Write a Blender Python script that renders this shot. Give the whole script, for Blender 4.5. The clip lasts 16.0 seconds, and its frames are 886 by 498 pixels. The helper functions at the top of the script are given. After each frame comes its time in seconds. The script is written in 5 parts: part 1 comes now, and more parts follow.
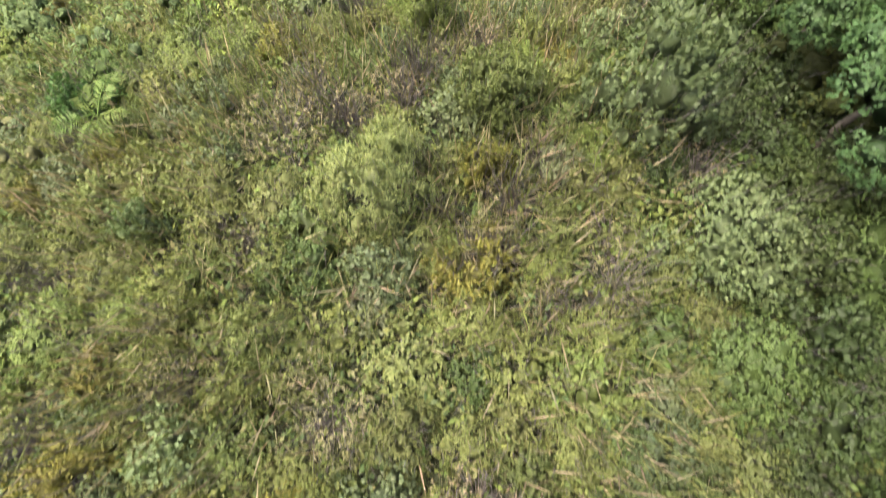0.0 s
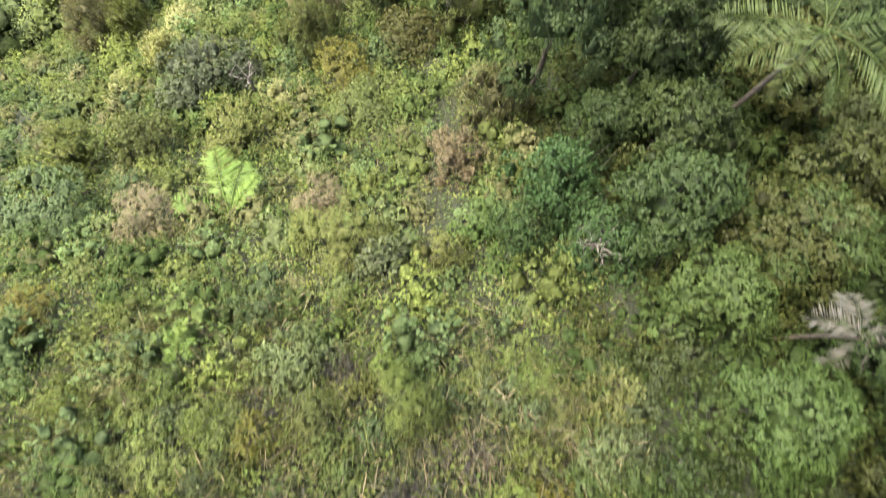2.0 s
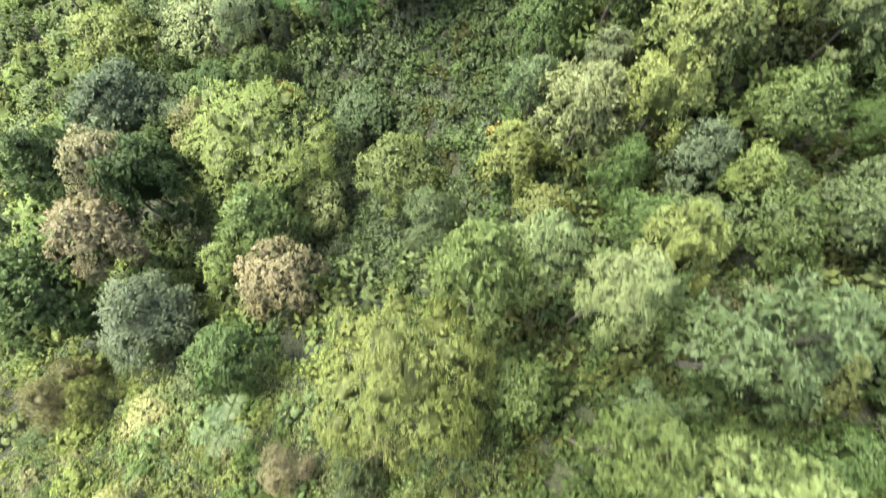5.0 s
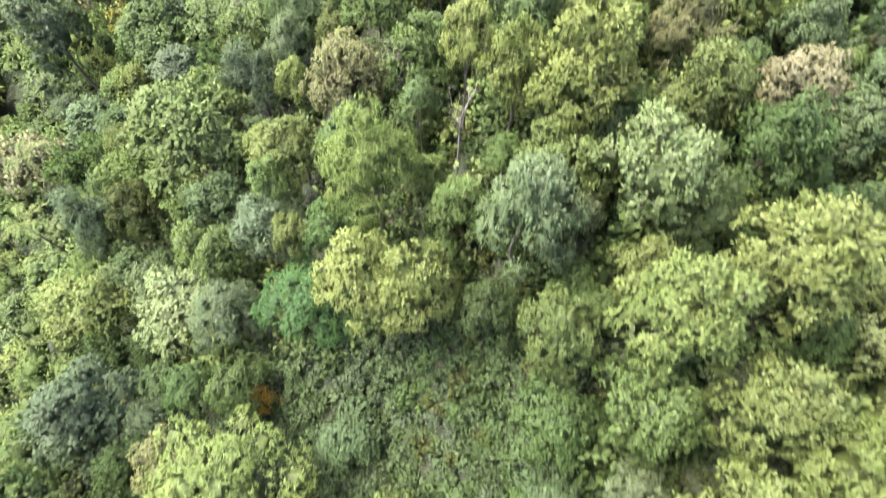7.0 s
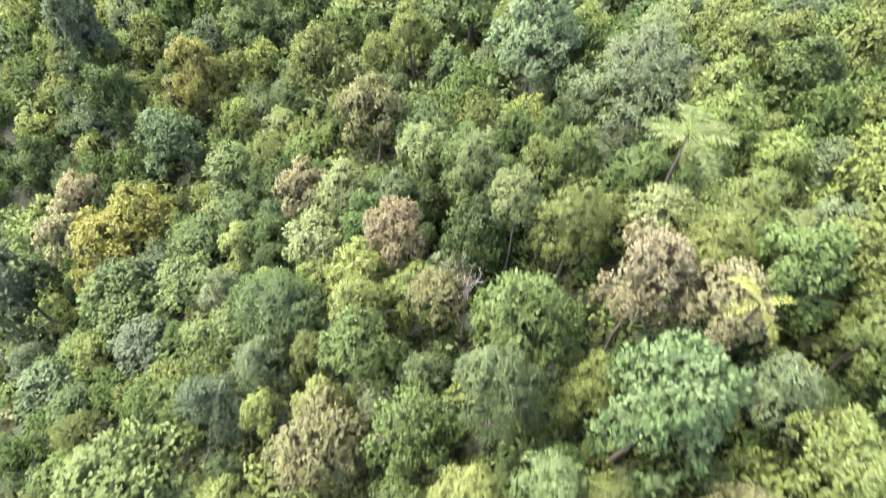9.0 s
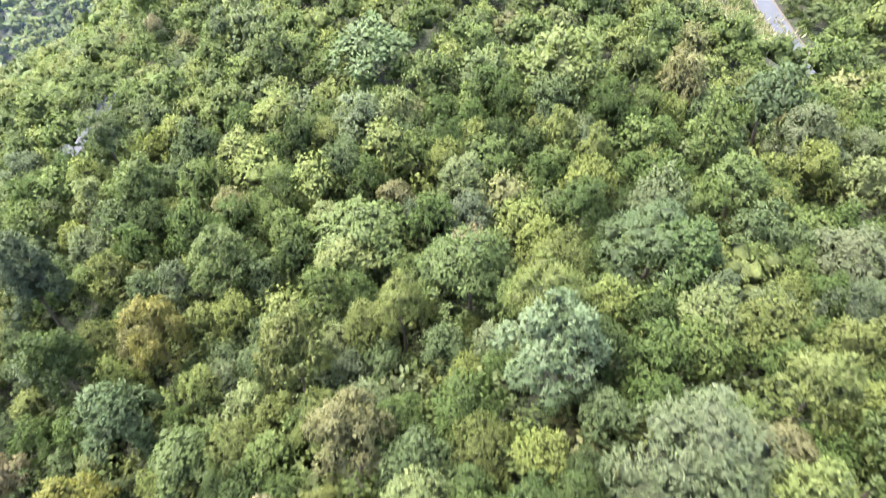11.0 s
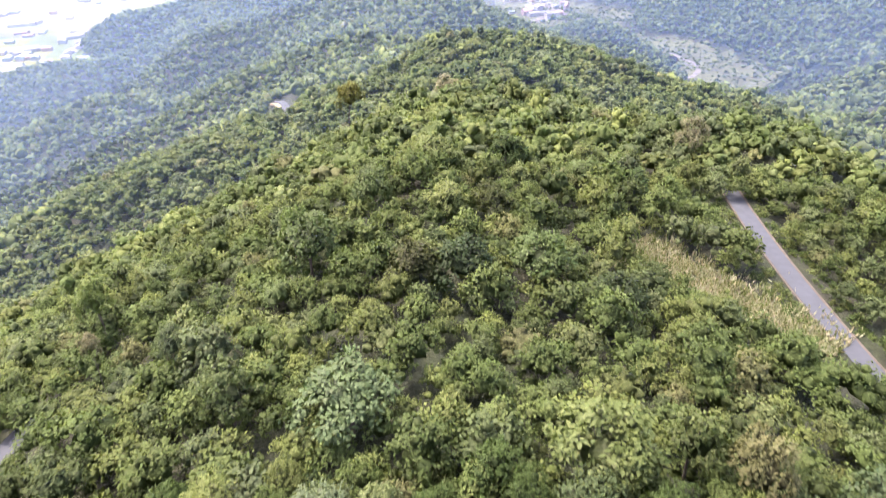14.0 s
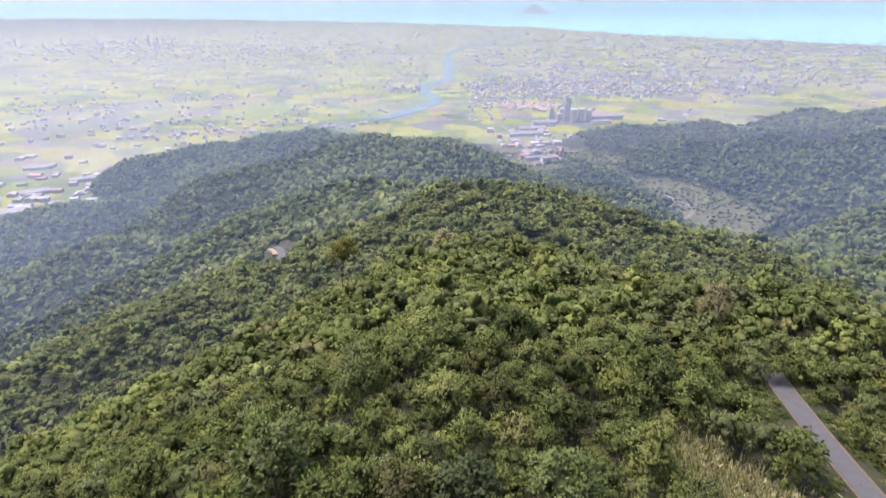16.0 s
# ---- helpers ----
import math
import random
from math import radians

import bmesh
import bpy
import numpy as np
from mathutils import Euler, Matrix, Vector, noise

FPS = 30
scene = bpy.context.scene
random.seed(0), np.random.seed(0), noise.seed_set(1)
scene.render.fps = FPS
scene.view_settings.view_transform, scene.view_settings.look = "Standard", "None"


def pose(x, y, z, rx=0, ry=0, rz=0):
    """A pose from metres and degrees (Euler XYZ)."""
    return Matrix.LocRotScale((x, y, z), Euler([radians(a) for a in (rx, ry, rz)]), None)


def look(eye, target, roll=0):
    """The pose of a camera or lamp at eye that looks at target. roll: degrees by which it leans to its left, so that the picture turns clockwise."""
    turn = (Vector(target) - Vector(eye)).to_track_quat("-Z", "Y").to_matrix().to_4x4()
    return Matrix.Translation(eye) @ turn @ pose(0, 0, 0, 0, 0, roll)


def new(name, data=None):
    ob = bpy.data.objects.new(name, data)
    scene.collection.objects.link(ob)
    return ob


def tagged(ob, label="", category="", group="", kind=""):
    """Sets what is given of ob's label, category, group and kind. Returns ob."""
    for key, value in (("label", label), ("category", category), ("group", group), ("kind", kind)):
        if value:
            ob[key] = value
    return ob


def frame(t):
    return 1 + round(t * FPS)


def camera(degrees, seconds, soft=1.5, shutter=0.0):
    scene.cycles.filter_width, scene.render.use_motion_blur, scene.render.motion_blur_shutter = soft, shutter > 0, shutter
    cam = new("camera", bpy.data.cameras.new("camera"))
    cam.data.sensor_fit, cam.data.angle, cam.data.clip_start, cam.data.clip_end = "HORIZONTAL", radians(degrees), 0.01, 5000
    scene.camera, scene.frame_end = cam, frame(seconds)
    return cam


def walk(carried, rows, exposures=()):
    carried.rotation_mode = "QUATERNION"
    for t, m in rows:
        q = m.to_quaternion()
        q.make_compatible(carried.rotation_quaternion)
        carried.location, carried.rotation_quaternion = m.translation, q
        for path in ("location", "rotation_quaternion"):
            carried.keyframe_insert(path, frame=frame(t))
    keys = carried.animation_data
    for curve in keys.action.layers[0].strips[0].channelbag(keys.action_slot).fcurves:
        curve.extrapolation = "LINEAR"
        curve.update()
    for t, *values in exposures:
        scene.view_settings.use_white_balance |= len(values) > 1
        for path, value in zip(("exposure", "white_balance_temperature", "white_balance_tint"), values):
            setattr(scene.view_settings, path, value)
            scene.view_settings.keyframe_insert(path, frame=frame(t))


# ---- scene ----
CZ = 410.0                      # height of the flight above the plain


def flight(t_y_pitch):
    return [(t, pose(x, y, CZ + dz, 90 + p, 0, 0)) for t, x, y, dz, p in t_y_pitch]


# The flight: level, forward, while the lens tilts up from straight down towards the horizon.
PATH_ROWS = [
    (0.0, 0.0, 0.0, 0.0, -83.9), (0.5, 0.02, 2.04, 0.0, -83.6), (1.0, 0.07, 4.28, 0.0, -82.9),
    (1.5, 0.17, 6.79, 0.0, -82.2), (2.0, 0.27, 9.55, 0.0, -81.6), (2.5, 0.34, 12.5, 0.0, -80.9),
    (3.0, 0.42, 15.73, 0.0, -80.3), (3.5, 0.56, 19.25, 0.0, -79.7), (4.0, 0.7, 22.94, 0.0, -79.0),
    (4.6, 0.77, 27.65, 0.0, -77.9), (5.3, 0.85, 33.4, 0.0, -76.2), (6.0, 0.92, 39.55, 0.0, -73.8),
    (6.5, 0.98, 43.96, 0.0, -72.0), (7.0, 1.09, 48.46, 0.0, -69.8), (7.5, 1.2, 53.07, 0.0, -67.3),
    (8.0, 1.32, 57.75, 0.0, -64.9), (8.5, 1.46, 62.6, 0.0, -62.5), (9.0, 1.57, 67.42, 0.0, -60.0),
    (9.5, 1.7, 72.34, 0.0, -57.7), (10.3, 1.8, 80.25, 0.0, -53.7), (11.2, 1.88, 89.2, 0.0, -48.8),
    (12.0, 1.94, 97.15, 0.0, -44.2), (12.5, 2.03, 102.15, 0.0, -41.3), (13.0, 2.11, 107.16, 0.0, -38.4),
    (13.5, 2.24, 112.17, 0.0, -35.4), (14.0, 2.32, 117.15, 0.0, -32.5), (14.5, 2.41, 122.21, 0.0, -29.5),
    (15.0, 2.54, 127.37, 0.0, -26.6), (15.5, 2.62, 132.59, 0.0, -23.6), (16.0, 2.75, 137.53, 0.0, -20.8)]
cam = camera(68.1, 16.0, soft=1.15, shutter=0.45)
walk(cam, flight(PATH_ROWS), [(0.0, 2.2, 6700, 17), (2.5, 2.26, 6550, 11), (4.0, 2.5, 6400, 11), (7.0, 2.75, 6150, 13), (8.2, 2.85, 6180, 14), (9.5, 2.8, 6200, 18), (12.5, 2.54, 6050, 25), (13.5, 2.34, 6300, 31), (14.5, 1.98, 6600, 30), (15.5, 1.55, 6750, 29), (16.0, 1.3, 6750, 29)])

# ---- sky and sun ----
SUN_EL, SUN_AZ = 66.0, 292.0    # degrees; azimuth clockwise from +y
world = bpy.data.worlds.new("hazy_sky")
scene.world = world
world.use_nodes = True
wn = world.node_tree
sky = wn.nodes.new("ShaderNodeTexSky")
sky.sky_type, sky.sun_disc = "NISHITA", False
sky.sun_elevation, sky.sun_rotation = radians(SUN_EL), radians(SUN_AZ)
sky.air_density, sky.dust_density = 1.0, 5.0
wn.links.new(sky.outputs[0], wn.nodes["Background"].inputs[0])
wn.nodes["Background"].inputs[1].default_value = 0.15
sun = new("sun", bpy.data.lights.new("sun", "SUN"))
sun.data.energy, sun.data.angle, sun.data.color = 2.05, radians(18), (1.0, 0.94, 0.84)
sx, sy = math.sin(radians(SUN_AZ)) * math.cos(radians(SUN_EL)), math.cos(radians(SUN_AZ)) * math.cos(radians(SUN_EL))
sun.matrix_world = look((sx * 900, sy * 900, CZ + 900), (sx * 900 - sx, sy * 900 - sy, CZ + 900 - math.sin(radians(SUN_EL))))


# ---- materials ----
def material(name):
    m = bpy.data.materials.new(name)
    m.use_nodes = True
    return m, m.node_tree.nodes, m.node_tree.links, m.node_tree.nodes["Principled BSDF"]


def mixrgb(nodes, links, kind, fac, a, b):
    n = nodes.new("ShaderNodeMix")
    n.data_type, n.blend_type = "RGBA", kind
    for sock, v in ((n.inputs["Factor"], fac), (n.inputs[6], a), (n.inputs[7], b)):
        if isinstance(v, (int, float)):
            sock.default_value = v
        elif isinstance(v, tuple):
            sock.default_value = (*v, 1)
        else:
            links.new(v, sock)
    return n.outputs[2]


def noise_fac(nodes, links, scale, detail=3.0, lo=0.3, hi=0.7, coord=None):
    t = nodes.new("ShaderNodeTexNoise")
    t.inputs["Scale"].default_value, t.inputs["Detail"].default_value = scale, detail
    if coord is None:
        coord = nodes.new("ShaderNodeNewGeometry").outputs["Position"]
    links.new(coord, t.inputs["Vector"])
    r = nodes.new("ShaderNodeMapRange")
    r.inputs["From Min"].default_value, r.inputs["From Max"].default_value = lo, hi
    links.new(t.outputs["Fac"], r.inputs["Value"])
    return r.outputs[0]


def leaf_material(name, rough=0.58, through_light=0.23, gloss=0.25, by_object=True):
    """Foliage: colour of each leaf from the mesh, shifted tree by tree, glossy on top and letting some light through."""
    m, nodes, links, bsdf = material(name)
    a = nodes.new("ShaderNodeAttribute")
    a.attribute_name = "leaf"
    col = a.outputs["Color"]
    if by_object:
        col = mixrgb(nodes, links, "MULTIPLY", 1.0, col, nodes.new("ShaderNodeObjectInfo").outputs["Color"])
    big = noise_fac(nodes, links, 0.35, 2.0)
    hsv = nodes.new("ShaderNodeHueSaturation")
    if by_object:
        info = nodes.new("ShaderNodeObjectInfo")
        h = nodes.new("ShaderNodeMapRange")
        h.inputs["To Min"].default_value, h.inputs["To Max"].default_value = 0.488, 0.512
        links.new(info.outputs["Random"], h.inputs["Value"])
        links.new(h.outputs[0], hsv.inputs["Hue"])
        w = nodes.new("ShaderNodeMath")
        w.operation = "FRACT"
        k = nodes.new("ShaderNodeMath")
        k.operation, k.inputs[1].default_value = "MULTIPLY", 7.31
        links.new(info.outputs["Random"], k.inputs[0])
        links.new(k.outputs[0], w.inputs[0])
        v = nodes.new("ShaderNodeMapRange")
        v.inputs["To Min"].default_value, v.inputs["To Max"].default_value = 0.88, 1.12
        links.new(w.outputs[0], v.inputs["Value"])
        links.new(v.outputs[0], hsv.inputs["Value"])
    # light and dark flecks; the dark ones imitate shaded gaps between leaves
    flecks = mixrgb(nodes, links, "MIX", noise_fac(nodes, links, 4.0, 6.0, 0.34, 0.66), (0.76, 0.78, 0.8), (1.22, 1.2, 1.26))
    links.new(mixrgb(nodes, links, "MULTIPLY", 1.0, col, flecks), hsv.inputs["Color"])
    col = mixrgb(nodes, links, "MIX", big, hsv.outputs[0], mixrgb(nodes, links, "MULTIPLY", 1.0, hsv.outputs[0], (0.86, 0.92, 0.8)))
    links.new(col, bsdf.inputs["Base Color"])
    bump = nodes.new("ShaderNodeBump")
    bump.inputs["Strength"].default_value, bump.inputs["Distance"].default_value = 0.3 if by_object else 0.45, 0.2
    links.new(noise_fac(nodes, links, 2.6, 7.0, 0.3, 0.7), bump.inputs["Height"])
    links.new(bump.outputs[0], bsdf.inputs["Normal"])
    bsdf.inputs["Roughness"].default_value = rough
    bsdf.inputs["Specular IOR Level"].default_value = gloss
    tr = nodes.new("ShaderNodeBsdfTranslucent")
    links.new(mixrgb(nodes, links, "MULTIPLY", 1.0, col, (1.25, 1.3, 0.7)), tr.inputs["Color"])
    mix = nodes.new("ShaderNodeMixShader")
    mix.inputs[0].default_value = through_light
    links.new(bsdf.outputs[0], mix.inputs[1])
    links.new(tr.outputs[0], mix.inputs[2])
    links.new(mix.outputs[0], nodes["Material Output"].inputs["Surface"])
    return m


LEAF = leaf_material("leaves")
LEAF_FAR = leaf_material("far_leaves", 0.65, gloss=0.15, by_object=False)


def bark_material(name, a, b):
    m, nodes, links, bsdf = material(name)
    links.new(mixrgb(nodes, links, "MIX", noise_fac(nodes, links, 6.0, 5.0), a, b), bsdf.inputs["Base Color"])
    bump = nodes.new("ShaderNodeBump")
    bump.inputs["Strength"].default_value, bump.inputs["Distance"].default_value = 0.6, 0.03
    links.new(noise_fac(nodes, links, 22.0, 4.0), bump.inputs["Height"])
    links.new(bump.outputs[0], bsdf.inputs["Normal"])
    bsdf.inputs["Roughness"].default_value = 0.85
    return m


BARK = bark_material("bark", (0.055, 0.044, 0.032), (0.12, 0.1, 0.075))
TWIG = bark_material("grey_twigs", (0.08, 0.068, 0.058), (0.17, 0.15, 0.13))
DEAD = bark_material("dead_wood", (0.17, 0.145, 0.12), (0.3, 0.27, 0.24))


def soil_material():
    m, nodes, links, bsdf = material("forest_floor")
    c = mixrgb(nodes, links, "MIX", noise_fac(nodes, links, 0.9, 6.0), (0.013, 0.018, 0.007), (0.034, 0.035, 0.015))
    c = mixrgb(nodes, links, "MIX", noise_fac(nodes, links, 0.05, 3.0, 0.4, 0.6), c, mixrgb(nodes, links, "MULTIPLY", 1.0, c, (0.9, 1.15, 0.8)))
    grassy = nodes.new("ShaderNodeAttribute")
    grassy.attribute_name = "grassy"
    dry = mixrgb(nodes, links, "MIX", noise_fac(nodes, links, 5.0, 5.0), (0.016, 0.021, 0.007), (0.036, 0.042, 0.014))
    c = mixrgb(nodes, links, "MIX", grassy.outputs["Fac"], c, dry)
    links.new(c, bsdf.inputs["Base Color"])
    bump = nodes.new("ShaderNodeBump")
    bump.inputs["Strength"].default_value, bump.inputs["Distance"].default_value = 1.0, 0.2
    links.new(noise_fac(nodes, links, 3.0, 5.0), bump.inputs["Height"])
    links.new(bump.outputs[0], bsdf.inputs["Normal"])
    bsdf.inputs["Roughness"].default_value = 0.95
    return m


SOIL = soil_material()


# ---- the lie of the land ----
Y_KNOT = np.array([-60, -20, 0, 4, 8, 12, 18, 25, 40, 60, 72, 90, 105, 130, 150, 180, 205, 250, 300, 367, 460, 560, 800], float)
CREST = np.array([-4, -8, -12.6, -14.2, -17.4, -21.9, -27.4, -31, -40, -41, -44, -49, -52, -57, -58, -61, -63, -65, -75, -93, -97, -146, -235], float)
LEFT = np.array([0.2, 0.2, 0.2, 0.15, 0.2, 0.2, 0.25, 0.45, 0.68, 0.88, 0.8, 0.66, 0.66, 0.3, 0.26, 0.23, 0.26, 0.44, 0.42, 0.55, 0.62, 0.55, 0.5], float)
RIGHT = np.array([0.1, 0.1, 0.1, 0.2, 0.25, 0.35, 0.55, 0.75, 0.85, 1.0, 1.25, 1.2, 0.8, 0.3, 0.2, -0.1, -0.25, -0.3, -0.1, 0.2, 0.4, 0.2, 0.0], float)
Y_FINE = np.arange(-80, 1600, 2.0)


VALLEY = ((560, 1320), (450, 1384), (279, 1580), (190, 1760), (230, 1950))


def in_valley(x, y, reach):
    """Within reach of the open valley floor that leads out to the plain."""
    best = np.full(np.shape(x), 1e9)
    for (ax, ay), (bx, by) in zip(VALLEY, VALLEY[1:]):
        u = np.clip(((x - ax) * (bx - ax) + (y - ay) * (by - ay)) / ((bx - ax) ** 2 + (by - ay) ** 2), 0, 1)
        best = np.minimum(best, np.hypot(x - ax - u * (bx - ax), y - ay - u * (by - ay)))
    return best < reach


def smooth_table(v):
    a = np.interp(Y_FINE, Y_KNOT, v)
    k = np.hanning(9)
    return np.convolve(np.pad(a, 4, "edge"), k / k.sum(), "valid")


T_CREST, T_LEFT, T_RIGHT = smooth_table(CREST), smooth_table(LEFT), smooth_table(RIGHT)


def bell(x, y, cx, cy, sx_, sy_, turn=0.0):
    c, s = math.cos(radians(turn)), math.sin(radians(turn))
    u, v = (x - cx) * c + (y - cy) * s, -(x - cx) * s + (y - cy) * c
    return np.exp(-(u / sx_) ** 2 - (v / sy_) ** 2)


def smax(a, b, k):
    """The higher of two grounds, rounded where they meet."""
    h = np.clip(0.5 + 0.5 * (a - b) / k, 0, 1)
    return b * (1 - h) + a * h + k * h * (1 - h)


# ridges beyond the near hill: side slope, rounding, and places along the crest
RIDGES = (
    (0.4, 60, ((40, 465, 308), (-60, 760, 222), (-20, 1120, 198), (-260, 1415, 158), (-542, 1640, 88), (-790, 1760, 8))),
    (0.27, 50, ((-80, 720, 200), (-420, 830, 95), (-800, 960, 25))),
    (0.28, 60, ((-150, 430, 212), (-420, 600, 110), (-800, 760, 25))),
    (0.25, 50, ((-260, 1415, 150), (-620, 1270, 50), (-860, 1240, 0))),
    (0.5, 30, ((190, 590, 185), (420, 720, 178), (900, 900, 240))),
    (0.36, 40, ((300, 2080, 0), (560, 2110, 48), (760, 2050, 60), (900, 1850, 78), (1250, 1800, 145), (1900, 1700, 255))),
    (0.24, 40, ((1250, 1800, 145), (900, 1600, 70), (660, 1430, 5))),
    (0.24, 40, ((760, 2050, 60), (600, 1800, 34), (480, 1700, 2))))


def road_x(y):
    """Middle of the hill road, which runs nearly straight along the slope."""
    return 69.6 + 0.0011 * (np.asarray(y, float) - 222) ** 2


def ground_z(x, y):
    """Height of the bare ground, from the plain at 0 up."""
    x, y = np.asarray(x, float), np.asarray(y, float)
    yy = np.clip(y, -79, 1599)
    crest, left, right = (np.interp(yy, Y_FINE, t) for t in (T_CREST, T_LEFT, T_RIGHT))
    xl, xr = np.maximum(-x, 0), np.maximum(x, 0)
    # left: eases in over 5 m, then a long slope; right: up to a shoulder, then gently down
    zl = -left * (np.minimum(xl, 60) - 5 * (1 - np.exp(-xl / 5))) - 0.55 * np.maximum(xl - 60, 0)
    zr = right * 14 * (1 - np.exp(-xr / 14)) - 0.13 * np.maximum(xr - 25, 0) - 0.55 * np.maximum(xr - 108, 0) - 0.12 * np.maximum(xr - 45, 0) * np.clip((y - 310) / 60, 0, 1)
    near = CZ + crest + zl + zr
    near = near + 9 * bell(x, y, 100, 290, 34, 30) - 7 * bell(x, y, -5, 48, 9, 9)
    shelf = np.clip(1.5 - np.abs(x - road_x(y)) / 6, 0, 1) * np.clip((275 - y) / 15, 0, 1) * np.clip((y - 175) / 15, 0, 1)
    near = near * (1 - shelf) + (CZ - 72.3) * shelf
    near = near - 0.6 * np.maximum(y - 480, 0)
    z = near
    for slope, soft_, pts in RIDGES:
        for (ax, ay, az), (bx, by, bz) in zip(pts, pts[1:]):
            u = np.clip(((x - ax) * (bx - ax) + (y - ay) * (by - ay)) / ((bx - ax) ** 2 + (by - ay) ** 2), 0, 1)
            d = np.hypot(x - ax - u * (bx - ax), y - ay - u * (by - ay))
            d = d * (1 + 0.25 * np.sin(x / 90 + y / 130) * np.sin(y / 105 - x / 160))
            z = smax(z, az + u * (bz - az) - slope * (np.sqrt(d * d + soft_ ** 2) - soft_), 12)
    z = smax(z, np.zeros_like(z), 6)
    rough = np.clip((z - 8) / 60, 0, 1)
    z = z + rough * 3.0 * np.sin(x / 41 + 1.3) * np.sin(y / 53 + 0.4) * np.clip(np.hypot(x, y - 60) / 300 - 0.3, 0, 2.5)
    return z


FAR_EYE = (3.0, 137.0)
KEEP, REACH = 1900.0, 2900.0


def fold(x, y, z):
    """Beyond 1.9 km the land is drawn in towards the eye, along its rays, so that the plain and the sea reach the horizon within 5 km."""
    dx, dy = x - FAR_EYE[0], y - FAR_EYE[1]
    R = np.maximum(np.hypot(dx, dy), 1e-6)
    r = np.where(R < KEEP, R, KEEP + REACH * (1 - np.exp(-np.maximum(R - KEEP, 0) / REACH)))
    s = r / R
    return FAR_EYE[0] + dx * s, FAR_EYE[1] + dy * s, CZ + (z - CZ) * s, s


def mesh_from(name, verts, faces, mats, colors=None, smooth=False, uv=None, normals=None):
    """A mesh from arrays: verts (n, 3), faces (m, k)."""
    me = bpy.data.meshes.new(name)
    verts, faces = np.asarray(verts, np.float32), np.asarray(faces, np.int32)
    n, (m, k) = len(verts), faces.shape
    me.vertices.add(n)
    me.vertices.foreach_set("co", verts.ravel())
    me.loops.add(m * k)
    me.loops.foreach_set("vertex_index", faces.ravel())
    me.polygons.add(m)
    me.polygons.foreach_set("loop_start", np.arange(0, m * k, k, dtype=np.int32))
    me.polygons.foreach_set("loop_total", np.full(m, k, np.int32))
    me.polygons.foreach_set("use_smooth", np.full(m, smooth, bool))
    if colors is not None:
        at = me.attributes.new("leaf", "FLOAT_COLOR", "POINT")
        at.data.foreach_set("color", np.hstack([np.asarray(colors, np.float32), np.ones((n, 1), np.float32)]).ravel())
    if uv is not None:
        layer = me.uv_layers.new(name="UVMap")
        layer.data.foreach_set("uv", np.asarray(uv, np.float32)[faces.ravel()].ravel())
    for mt in mats:
        me.materials.append(mt)
    if normals is not None:
        at = me.attributes.new("custom_normal", "FLOAT_VECTOR", "POINT")
        at.data.foreach_set("vector", np.asarray(normals, np.float32).ravel())
    me.update(calc_edges=True)
    return me


def grid_faces(nu, nv):
    i = np.arange(nu - 1)[:, None] * nv + np.arange(nv - 1)[None, :]
    return np.stack([i, i + nv, i + nv + 1, i + 1], -1).reshape(-1, 4)


def spaced(lo, hi, fine_lo, fine_hi, step, grow=1.07, cap=26.0, cap_to=2300.0):
    """Stations, close together between fine_lo and fine_hi and wider and wider outside."""
    out = list(np.arange(fine_lo, fine_hi + step, step))
    d = step
    while out[-1] < hi:
        d = min(d * grow, cap) if out[-1] < cap_to else d * grow
        out.append(out[-1] + d)
    d = step
    while out[0] > lo:
        d = min(d * grow, cap) if out[0] > -cap_to / 2 else d * grow
        out.insert(0, out[0] - d)
    return np.array(out)


gx = spaced(-40000, 40000, -90, 130, 4.0, 1.08)
gy = spaced(-12000, 40000, -40, 400, 4.0, 1.08)
GX, GY = np.meshgrid(gx, gy, indexing="ij")
GZ = ground_z(GX, GY)
FX, FY, FZ, _ = fold(GX, GY, GZ)
# ---- foliage shapes ----
def unit(v):
    return v / np.maximum(np.linalg.norm(v, axis=-1, keepdims=True), 1e-9)


def ico(sub):
    bm = bmesh.new()
    bmesh.ops.create_icosphere(bm, subdivisions=sub, radius=1.0)
    v = np.array([p.co[:] for p in bm.verts])
    f = np.array([[p.index for p in q.verts] for q in bm.faces])
    bm.free()
    return v, f


ICO1 = ico(1)


def face_normals(v, f):
    """Smooth normals of a small piece."""
    n = np.zeros_like(v)
    g = np.cross(v[f[:, 1]] - v[f[:, 0]], v[f[:, 2]] - v[f[:, 0]])
    for k in range(3):
        np.add.at(n, f[:, k], g)
    return unit(n)


class Pile:
    """Gathers pieces of triangles with a colour and a normal for each vertex."""

    def __init__(self):
        self.v, self.f, self.c, self.nrm, self.n = [], [], [], [], 0

    def add(self, v, f, c, nrm=None):
        v, f = np.asarray(v, float), np.asarray(f)
        self.v.append(v)
        self.f.append(f + self.n)
        self.c.append(np.broadcast_to(c, v.shape))
        self.nrm.append(face_normals(v, f) if nrm is None else nrm)
        self.n += len(v)

    def arrays(self):
        return np.concatenate(self.v), np.concatenate(self.f), np.concatenate(self.c), np.concatenate(self.nrm)


